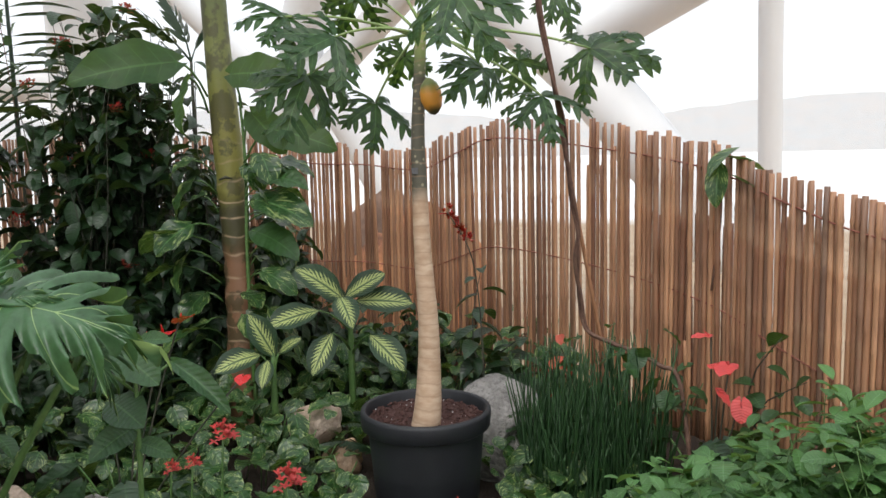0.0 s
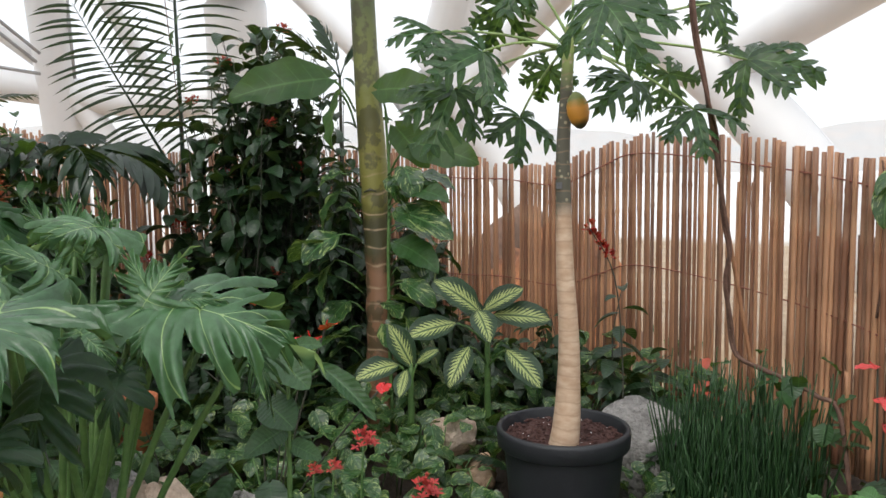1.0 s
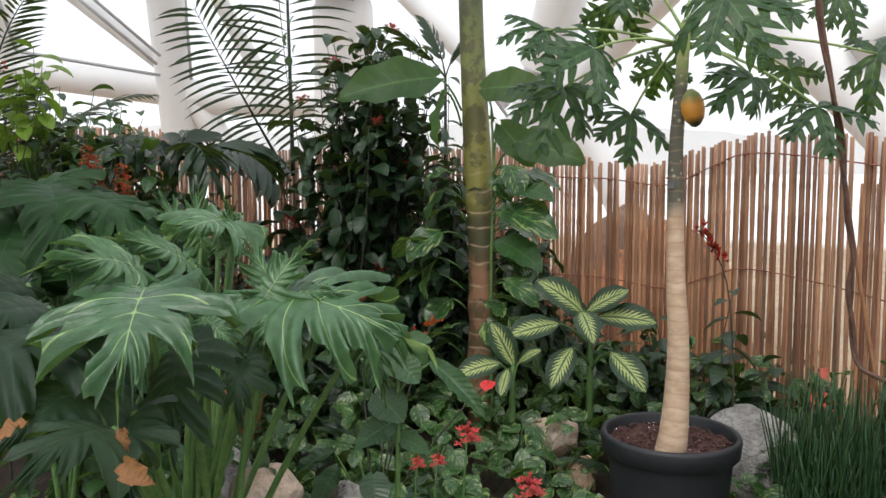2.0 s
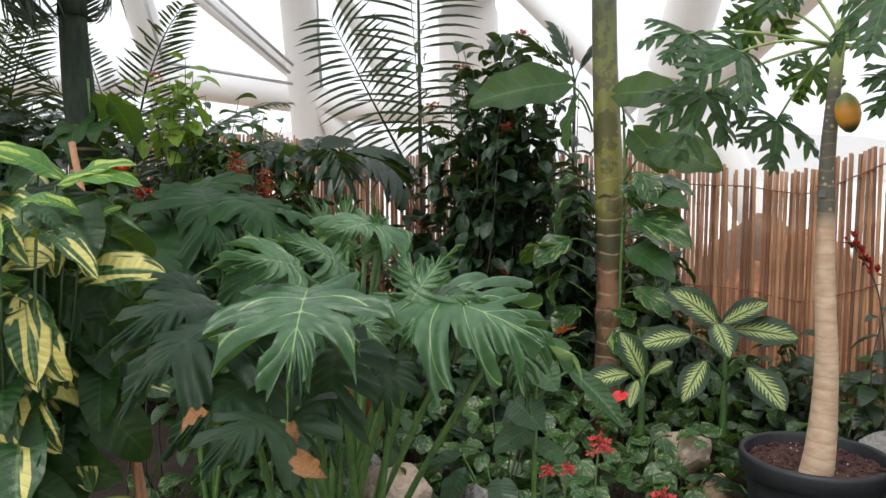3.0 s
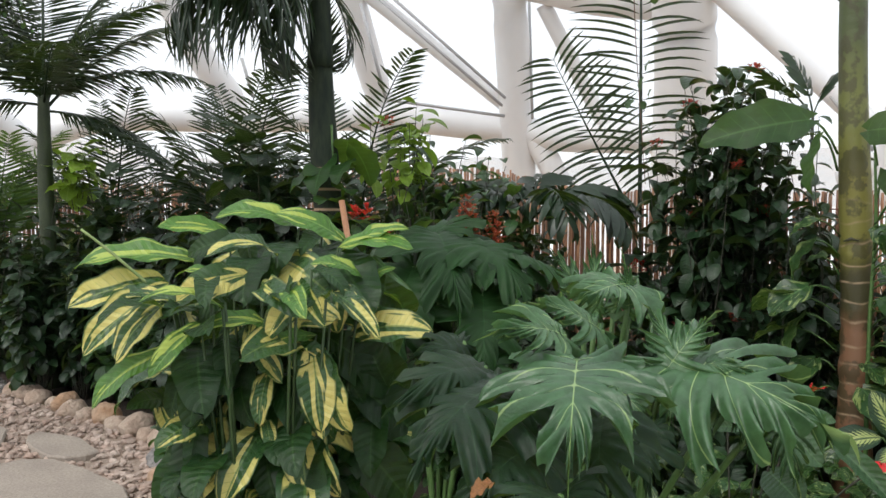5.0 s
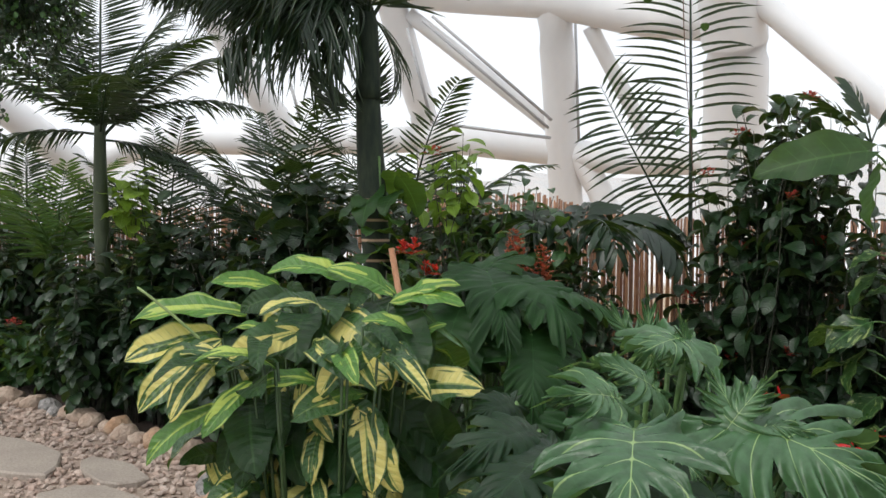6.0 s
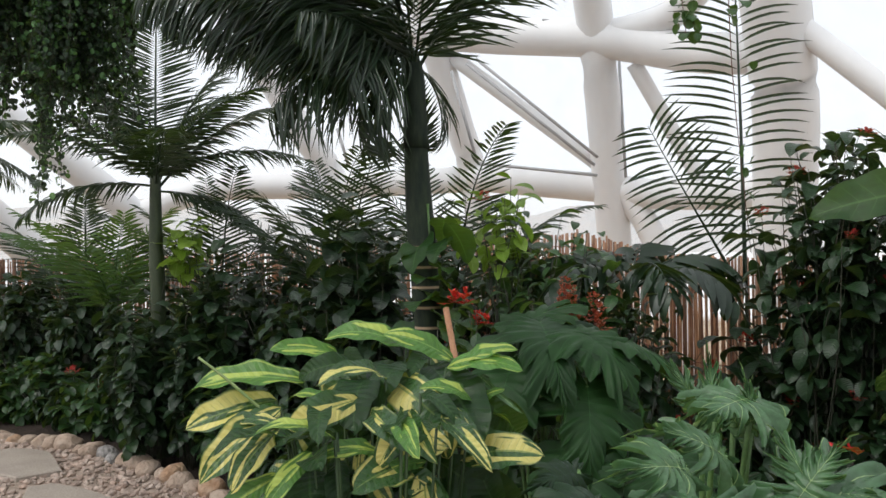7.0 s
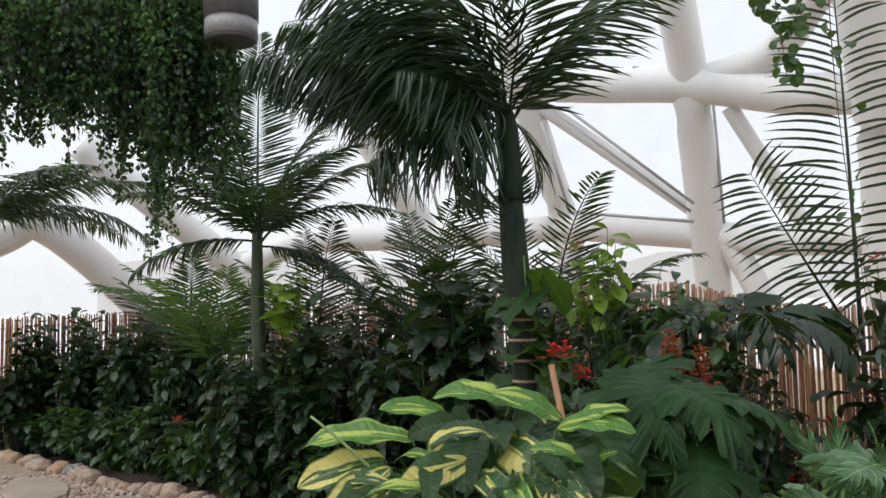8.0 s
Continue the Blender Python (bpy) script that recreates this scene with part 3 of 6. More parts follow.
def dome():
    c, r = Vector((-4.5, 1, -0.1)), 8.85
    bm = bmesh.new()
    bmesh.ops.create_icosphere(bm, subdivisions=3, radius=r)
    keep, f = {}, []
    v = []
    for q in bm.faces:
        if all(p.co.z > -0.9 for p in q.verts):
            for p in q.verts:
                if p.index not in keep:
                    keep[p.index] = len(v)
                    v.append((p.co + c)[:])
            f.append(tuple(keep[p.index] for p in q.verts))
    bm.free()
    v = np.array(v)
    v[:, 2] = np.maximum(v[:, 2], -0.07)
    tagged(part("dome_film", (v, f, v[:, :2].copy()), FILM, None, smooth=False), "clear inflated film skin of the dome", "dome", kind="structure")
    beams = (
        ([(-5.62, 7.36, 5.81), (-5.76, 7.77, 5.19), (-6.04, 8.44, 4.13), (-6.40, 9.28, 1.88), (-6.45, 9.59, -0.05)], 0.23),
        ([(-9.10, 6.63, 4.90), (-7.47, 7.69, 4.56), (-5.93, 8.36, 4.31), (-4.88, 8.66, 4.00), (-3.90, 8.83, 3.83)], 0.24),
        ([(-8.28, 8.30, 2.77), (-6.47, 9.08, 2.52), (-5.66, 9.27, 2.39), (-4.10, 9.36, 2.32)], 0.2),
        ([(-7.90, 7.00, 5.28), (-8.04, 7.52, 4.43), (-8.13, 8.01, 3.54), (-8.20, 8.43, 2.59), (-8.25, 8.84, -0.05)], 0.2),
        ([(-7.87, 7.66, 4.33), (-6.43, 8.99, 2.82)], 0.1),
        ([(-5.63, 8.60, 3.99), (-5.31, 9.10, 3.02), (-5.00, 9.36, 2.27)], 0.1),
        ([(-6.03, 8.33, 4.33), (-5.05, 8.50, 4.45), (-4.32, 8.17, 4.82), (-3.60, 7.70, 5.34)], 0.18),
        ([(-6.21, 9.13, 2.54), (-5.90, 9.36, 1.94), (-5.63, 9.55, 0.98), (-5.60, 9.64, -0.05)], 0.17),
        ([(-3.70, 7.91, 5.26), (-3.81, 8.46, 4.33), (-3.95, 9.04, 3.19), (-4.15, 9.45, 1.87), (-4.20, 9.64, -0.05)], 0.36),
        ([(-3.70, 8.61, 4.11), (-2.83, 8.80, 3.22), (-1.90, 9.08, 2.24)], 0.13),
        ([(-12.60, 0.55, 2.03), (-12.58, 1.88, 2.72), (-12.45, 2.42, 2.89), (-12.47, 3.75, 1.76), (-12.40, 4.57, 0.76)], 0.25),
        ([(-12.10, 2.79, 4.02), (-11.97, 3.66, 3.31), (-11.82, 4.98, 2.25), (-11.60, 5.64, 1.15)], 0.22),
        ([(-11.82, 4.98, 2.25), (-11.17, 5.80, 2.66), (-9.89, 7.21, 2.69), (-8.33, 8.29, 2.73)], 0.19),
        ([(-10.10, 6.07, 4.40), (-10.01, 6.68, 3.45), (-9.91, 7.23, 2.61), (-9.80, 7.84, -0.05)], 0.2),
        ([(-0.50, 7.52, 3.92), (0.44, 7.47, 2.93), (1.16, 7.17, 2.23), (1.72, 6.84, 1.52), (2.40, 6.50, 0.52)], 0.27),
        ([(2.40, 5.51, 2.97), (1.72, 6.40, 2.61), (1.31, 6.94, 2.39)], 0.2),
        ([(2.20, 5.35, 3.43), (2.31, 5.69, 2.50), (2.46, 6.01, 1.20), (2.50, 6.14, -0.05)], 0.085),
        ([(-1.52, 8.64, 2.81), (-1.32, 8.73, 2.34), (-0.86, 8.74, 1.55), (-0.50, 8.68, 0.80)], 0.18),
        ([(0.50, 7.24, 3.69), (-0.41, 8.04, 2.96), (-1.33, 8.77, 2.23), (-2.20, 9.11, 1.74)], 0.17),
        ([(-1.00, 7.91, 4.05), (-1.24, 8.36, 3.21), (-1.54, 8.78, 2.46), (-1.70, 9.02, 1.54)], 0.26),
    )
    for pts, r in beams:
        ob = part("dome_beam", tube(pts, [r] * len(pts), 18, 6), TUBE_WHITE, None)
        tagged(ob, "thick white wrapped beam of the dome frame", "beam", "dome beams", "structure")
    # flat seam strips beside the film panes
    for pts in ([(-7.30, 7.05, 3.95), (-7.16, 7.36, 2.80)], [(-7.16, 7.36, 2.80), (-6.20, 8.60, 2.64)], [(-7.18, 7.20, 4.05), (-6.21, 8.56, 2.77)], [(-7.10, 7.29, 4.11), (-6.18, 8.59, 2.87)], [(-5.94, 8.75, 4.11), (-5.96, 8.90, 2.61)], [(-6.54, 7.94, 4.60), (-6.19, 8.39, 4.57)], [(-5.93, 8.72, 4.51), (-5.53, 9.23, 4.41)], [(-8.23, 5.96, 3.23), (-8.18, 6.09, 2.77)], [(-5.82, 8.91, 4.04), (-5.61, 9.23, 3.57)], [(-2.60, 8.80, 3.02), (-1.90, 8.93, 2.03)]):
        tagged(part("film_seam", tube(pts, [0.02, 0.02], 8), SEAM_GREY, None), "thin white seam rail along a film pane", "rail", "film seams", "structure")


def hills():
    v, f, uv = [], [], []
    n = 160
    for k in range(n + 1):
        a = radians(-75 + 150 * k / n)
        x, y = 700 * math.sin(a), 700 * math.cos(a)
        top = 38 + 24 * noise.noise((k * 0.05, 0, 0)) + 6 * noise.noise((k * 0.3, 3, 0))
        for z in (-4, 10, 22, top):
            v.append((x, y, z))
            uv.append((k / n, z / 40))
    for k in range(n):
        for j in range(3):
            p = k * 4 + j
            f.append((p, p + 4, p + 5, p + 1))
    tagged(part("backdrop", (np.array(v), f, np.array(uv)), HILLS, None), "pale hills far beyond the dome, haze painted in", "hills", kind="structure")


def fence():
    ob = tagged(new("bamboo_fence"), "weathered reddish brown bamboo cane fence tied with wire", "fence")
    ob.location = BUILT[ob] = Vector((0, 4.8, 0))
    rng = random.Random(21)
    meshes = []
    for k in range(8):
        pts, rad = [(0, 0, 0)], [1.0]
        node = rng.uniform(0.1, 0.25)
        bend = [rng.uniform(-0.004, 0.004) for _ in range(2)]
        zs = []
        while node < 0.95:
            zs.append(node)
            node += rng.uniform(0.16, 0.26)
        for z in zs:
            for dz, r in ((-0.012, 0.97), (0, 1.14), (0.012, 0.97)):
                pts.append((bend[0] * math.sin(z * 3.1), bend[1] * math.sin(z * 4), z + dz))
                rad.append(r)
        pts.append((0, 0, 1.0))
        rad.append(0.9)
        meshes.append(mesh_of("cane", tube(pts, [0.0125 * r for r in rad], 7), CANE))
    pts = [Vector(p) for p in FENCE]
    run, far, count = 0.0, [], 0
    for a, b in zip(pts, pts[1:]):
        d = Vector((b.x - a.x, b.y - a.y, 0))
        length, d = d.length, d.normalized()
        nrm = Vector((-d.y, d.x, 0))
        s = run
        while s < length:
            t = s / length
            p = a.lerp(b, t)
            h = p.z + rng.gauss(0, 0.012)
            if rng.random() < 0.04:
                h -= rng.uniform(0.05, 0.25)
            if rng.random() < 0.02:
                s += rng.uniform(0.01, 0.025)
            thick = rng.uniform(0.72, 1.02) * (1.0 if p.x < 0.9 else 1.25)
            base = Vector((p.x, p.y, 0)) + nrm * rng.uniform(-0.006, 0.006)
            lean = pose(0, 0, 0, rng.gauss(0, 0.3), rng.gauss(0, 0.35), 0)
            m = Matrix.Translation(base) @ lean @ Matrix.Diagonal((thick, thick, h, 1))
            me = meshes[rng.randrange(8)]
            if -1.35 < p.x and count < 300:
                piece("cane", me, ob, m)
                count += 1
            else:
                far.append((me, m))
            s += (0.0225 if p.x < -3.5 else 0.0205 if p.x < -1.0 else 0.0235 if p.x < 0.9 else 0.0275) * rng.uniform(0.9, 1.1)
        run = s - length
    base_shapes = {}
    for me in meshes:
        base_shapes[me] = (np.array([q.co[:] for q in me.vertices]), [tuple(q.vertices) for q in me.polygons], np.zeros((len(me.vertices), 2)))
    tagged(part("cane_screen", joined([moved(base_shapes[me], m) for me, m in far]), CANE, ob), kind="stuff")
    for drop, r in ((0.12, 0.004), (0.75, 0.0035)):
        part("wire", tube([(p.x, p.y - 0.022, p.z - drop + 0.02 * math.sin(i * 2.3)) for i, p in enumerate(pts)], [r] * len(pts), 5, 8), WIRE, ob)
    # an orange heap of earth stands behind the canes
    heap = part("earth_heap", stone_shape(77, 0.62, 0.4, 0.95, 4, 0.5, 0.2), HEAP, None, at=Matrix.Translation((-0.3, 6.4, 0.0)))
    tagged(heap, "heap of orange brown earth behind the fence", "earth heap")
    bank = part("soil_bank", stone_shape(78, 1.0, 0.4, 1.2, 4, 0.5, 0.2), EARTH, None, at=Matrix.Translation((-0.45, 7.1, -0.1)))
    tagged(bank, "brown bank of earth behind the fence", "soil bank")
    # a second, shorter panel overlaps behind the lower end
    rows = []
    for i in range(44):
        t = i / 43
        x, y = 1.15 + 0.85 * t, 4.2 - 1.35 * t
        rows.append(moved(base_shapes[meshes[i % 8]], Matrix.Translation((x, y, 0)) @ pose(0, 0, 0, rng.gauss(0, 1), rng.gauss(0, 1), i * 40) @ Matrix.Diagonal((1, 1, 1.1 + 0.03 * math.sin(i), 1))))
    tagged(part("rear_canes", joined(rows), CANE, ob), kind="stuff")


path_ob = ground()
dome()
hills()


# ---- leaf meshes shared between plants ----
def heart(length=0.1, seed=0, half=None, droop=0.7, nu=10):
    return blade(length, half or length * 0.42, 0.42, 0.75, nu, 2, droop, 0.18, 0.15, 0.1, seed=seed, wave=0.1)


def oval(length=0.1, seed=0, width=0.24, droop=0.7, nu=7):
    return blade(length, length * width, 0.75, 0.85, nu, 1, droop, 0.25, 0.25, seed=seed)


def webbed_leaf(length, seed, droop=0.6, lobes=6, cut=0.42, limp=0.5, steps=10, rings=8, taper=0.6, ripple=0.09, swell=0.03, blunt=2.8):
    """Deeply cut leaf in one web: lobes fan out from the midrib, with narrow bays between and a pale rib down each."""
    rng = random.Random(seed)
    span = lobes + 0.5
    count = int(span * steps)
    v, uv, f = [], [], []
    for s in (-1, 1):
        reach = [rng.uniform(0.72, 1.14) for _ in range(lobes + 1)]
        sag = [limp * rng.uniform(0.3, 1.3) for _ in range(lobes + 1)]
        roll = [rng.uniform(-0.35, 0.35) for _ in range(lobes + 1)]
        lean = [rng.uniform(-20, 20) for _ in range(lobes)] + [0.0]
        first = len(v)
        for i in range(count + 1):
            w = i / count
            k = min(int(w * span), lobes)
            c = min(1.0, (k + 0.5) / span)
            d = min(1.0, abs(w - c) * span * 2)
            far = length * float(np.interp(c, (0, 0.1, 0.25, 0.45, 0.7, 0.9, 1.0), (0.36, 0.42, 0.52, 0.52, 0.4, 0.3, 0.34))) * (reach[k] if k < lobes else 1.0)
            flat = 1 - d ** blunt
            edge = cut * length * 0.44 + (far - cut * length * 0.44) * flat * (1 + ripple * math.sin(w * 130 + seed + 2 * math.sin(w * 37)) * flat)
            for j in range(rings + 1):
                r = edge * j / rings
                past = max(0.0, r / far - cut)
                q = c + (w - c) * (1 - taper * past)
                turn = math.radians(165 * (1 - q) ** 1.3 + lean[k] * past)
                root = length * 0.7 * max(0.0, (q - 0.12) / 0.88)
                bend = turn - 0.5 * (r / far) * math.sin(turn)
                x = s * r * math.sin((turn + bend) / 2)
                y = root + r * math.cos((turn + bend) / 2)
                across = (w - c) * span * 2
                z = 0.16 * abs(x) * (1 - r / far) - sag[k] * r * r / length + roll[k] * across * past * 0.16 * length
                z += swell * length * (r / far) ** 2 * math.sin(w * 75 + 5 * r / far + seed) - 0.1 * abs(across) * (1 - 0.5 * past) * r / length * 0.1
                z -= 0.05 * length * past * across * across
                rib = min(abs(across) * (0.035 + 0.3 * r), abs(x) + 0.0001 if k < lobes else abs(x)) / (0.07 * length)
                v.append((x, y, z))
                uv.append((w, 0.5 + 0.5 * min(1.0, rib)))
        n = rings + 1
        for i in range(count):
            for j in range(rings):
                p = first + i * n + j
                q = (p, p + 1, p + n + 1, p + n)
                f.append(q if s < 0 else q[::-1])
    v = np.array(v)
    # the midrib arches over
    t = np.clip(v[:, 1] / length, 0, None)
    ang = droop * t ** 1.2 * 0.6
    v[:, 2] -= v[:, 1] * np.sin(ang)
    v[:, 1] *= np.cos(ang)
    return v, f, np.array(uv)


def papaya_leaf(size, seed):
    """Seven to nine long lobes from one hub, each cut again into pointed side lobes."""
    rng = random.Random(seed)
    shapes = []
    for k, a in enumerate((-132, -88, -42, 0, 42, 88, 132)):
        ln = size * (1.0 - 0.003 * abs(a)) * rng.uniform(0.88, 1.08)
        droop = 0.5 + rng.uniform(-0.25, 0.45)
        lobe = [blade(ln, ln * 0.105, 0.4, 0.7, 8, 1, droop, 0.2, 0.1)]
        for u, share in ((0.4, 0.38), (0.62, 0.36), (0.8, 0.2)):
            for s in (-1, 1):
                cy, cz = ln * u * (1 - 0.08 * droop * u), -ln * u * u * 0.36 * droop
                lobe.append(moved(blade(ln * share * rng.uniform(0.85, 1.15), ln * 0.062, 0.3, 0.7, 4, 1, 0.4, 0.15, 0.0), Matrix.Translation((0, cy, cz)) @ pose(0, 0, 0, -math.degrees(droop * u * 0.7), 0, -s * rng.uniform(42, 58))))
        shapes.append(moved(joined(lobe), aim((0, 0, 0.002 * (k % 2)), a + rng.uniform(-7, 7), rng.uniform(-16, 6), rng.uniform(-16, 16))))
    return joined(shapes)


def frond(length, pairs, leaflet, arch, hang=0.4, width=0.016, start=0.18, vee=0.35, seed=0, tip=0.35, spread=74, sag=0.0):
    """Feather palm frond along +y: stalk and two rows of narrow leaflets."""
    rng = random.Random(seed)
    n, pts, y, z = 16, [(0, 0, 0)], 0.0, 0.0
    angs = [0.0]
    for i in range(1, n + 1):
        ang = -arch * (i / n) ** 1.4
        y += math.cos(ang) * length / n
        z += math.sin(ang) * length / n
        pts.append((0, y, z))
        angs.append(ang)
    shapes = [tube(pts, [0.011 * length ** 0.5 * (1 - 0.85 * i / n) for i in range(n + 1)], 5)]
    one = [blade(1.0, 1.0, 0.35, 0.6, 5, 1, hang * k, 0.02, 0.0) for k in (0.6, 1.0, 1.5)]
    for k in range(pairs):
        u = start + (1 - start) * (k + 0.5) / pairs
        i = min(n - 1, int(u * n))
        f = u * n - i
        p = Vector(pts[i]).lerp(Vector(pts[i + 1]), f)
        ln = leaflet * (math.sin(math.pi * (0.12 + 0.88 * (u - start) / (1 - start)) ** 0.8) * (1 - tip) + tip)
        for s in (-1, 1):
            if rng.random() < 0.03:
                continue
            m = Matrix.Translation(p) @ pose(0, 0, 0, math.degrees(angs[i])) @ pose(0, 0, 0, 0, 0, -s * (spread - 34 * u + rng.uniform(-4, 4))) @ pose(0, 0, 0, vee * 40 - 14 + rng.uniform(-6, 6), s * rng.uniform(5, 30))
            leaf = one[rng.randrange(3)]
            if sag:
                bent = leaf[0].copy()
                bent[:, 0] += s * sag * bent[:, 1] ** 2 * ln / width
                leaf = (bent, leaf[1], leaf[2])
            shapes.append(moved(leaf, m @ Matrix.Diagonal((width, ln * rng.uniform(0.92, 1.05), ln, 1))))
    return joined(shapes)


def bush(name, base, tips, leaf_shape, leaves, mat, label, category="shrub", stem=STEM_DARK, seed=0, group="", elev=(-55, 25), size=(0.55, 1.2), cover=0.6, leaf_name="foliage", flowers=None, thick=0.005):
    """A leafy shrub: stems from the base to the tips, leaves in a spiral along the upper stretch of each."""
    rng = random.Random(seed)
    ob = thing(name, base, label, category, group, top=max(p[2] for p in tips), depth=sum(p[1] for p in tips) / len(tips))
    leafs = []
    base = Vector(base)
    for k, tp in enumerate(tips):
        foot = base + Vector((rng.uniform(-0.08, 0.08), rng.uniform(-0.08, 0.08), 0))
        tp = Vector(tp)
        mid = foot.lerp(tp, 0.5) + Vector((rng.uniform(-0.13, 0.13), rng.uniform(-0.13, 0.13), 0.1 * (tp - foot).length))
        pts = [foot, mid, tp]
        part("stem", tube(pts, [thick, thick * 0.75, thick * 0.35], 5, 3), stem, ob)
        for i in range(leaves):
            u = 1 - cover * (i / leaves) ** 0.9
            p = (mid.lerp(tp, (u - 0.5) * 2) if u > 0.5 else foot.lerp(mid, u * 2)) + Vector((rng.gauss(0, 0.012), rng.gauss(0, 0.012), rng.gauss(0, 0.012)))
            leafs.append(moved(leaf_shape[rng.randrange(len(leaf_shape))], aim(p, i * 137.5 + rng.uniform(-25, 25) + k * 50, rng.uniform(*elev) + (25 if i < 3 else 0), rng.uniform(-25, 25), rng.uniform(*size))))
        if flowers and rng.random() < flowers[2]:
            part("flower_head", flowers[0], flowers[1], ob, at=aim(tp + Vector((0, 0, 0.02)), rng.uniform(0, 360), 0, 0, rng.uniform(0.8, 1.2)))
    tagged(part(leaf_name, joined(leafs), mat, ob), kind="stuff")
    return ob


def plant(name, base, label, category, group=""):
    """A top-level thing on an Empty at its foot, its parts laid out in the world's own coordinates."""
    ob = new(name)
    ob.empty_display_size = 0.1
    ob.location = BUILT[ob] = Vector(base)
    return tagged(ob, label, category, group)


def chorded(shape):
    """The same leaf, scaled and tipped so that its tip lies one metre from its foot along +y."""
    v = np.asarray(shape[0], dtype=float)
    mid = np.where(np.abs(v[:, 0]) < 0.03 * np.abs(v).max())[0]
    tip = v[mid[np.argmax(np.hypot(v[mid, 1], v[mid, 2]) * (v[mid, 1] > 0))]]
    size, ang = math.hypot(tip[1], tip[2]), math.degrees(math.atan2(tip[2], tip[1]))
    return moved((v, shape[1], shape[2]), Matrix.Scale(1 / size, 4) @ pose(0, 0, 0, -ang))


def laid(p, q, roll=0.0, wide=1.0, face=(0.3, -0.72, 0.63)):
    """The pose of a chorded leaf from its foot p to its tip q, its upper side turned to face as far as it can, then rolled."""
    p, q = Vector(p), Vector(q)
    y = (q - p).normalized()
    z = Vector(face) - y * Vector(face).dot(y)
    z.normalize()
    x = y.cross(z)
    m = Matrix((x, y, z)).transposed().to_4x4()
    ln = (q - p).length
    return Matrix.Translation(p) @ m @ pose(0, 0, 0, 0, roll) @ Matrix.Diagonal((ln * wide, ln, ln, 1))


def around(c, rx, ry, rz, n, seed, low=-1.0):
    """n uneven tips in an ellipsoid round c."""
    rng = random.Random(seed)
    out = []
    while len(out) < n:
        p = Vector((rng.uniform(-1, 1), rng.uniform(-1, 1), rng.uniform(low, 1)))
        if 0.25 < p.length < 1:
            out.append((c[0] + p.x * rx, c[1] + p.y * ry, c[2] + p.z * rz))
    return out


def spray(radius, n, seed, petal=0.02):
    """A loose head of small narrow petals."""
    rng = random.Random(seed)
    pet = blade(petal, petal * 0.22, 0.6, 0.7, 3, 1, 0.6, 0.2, 0)
    out = []
    for k in range(n):
        az, el = rng.uniform(0, 360), math.degrees(math.asin(rng.uniform(-0.2, 1)))
        d = pose(0, 0, 0, 0, 0, az) @ pose(0, 0, 0, el) @ Vector((0, radius * rng.uniform(0.4, 1), 0))
        for j in range(4):
            out.append(moved(pet, aim(d, az + j * 90, el + 30)))
    return joined(out)


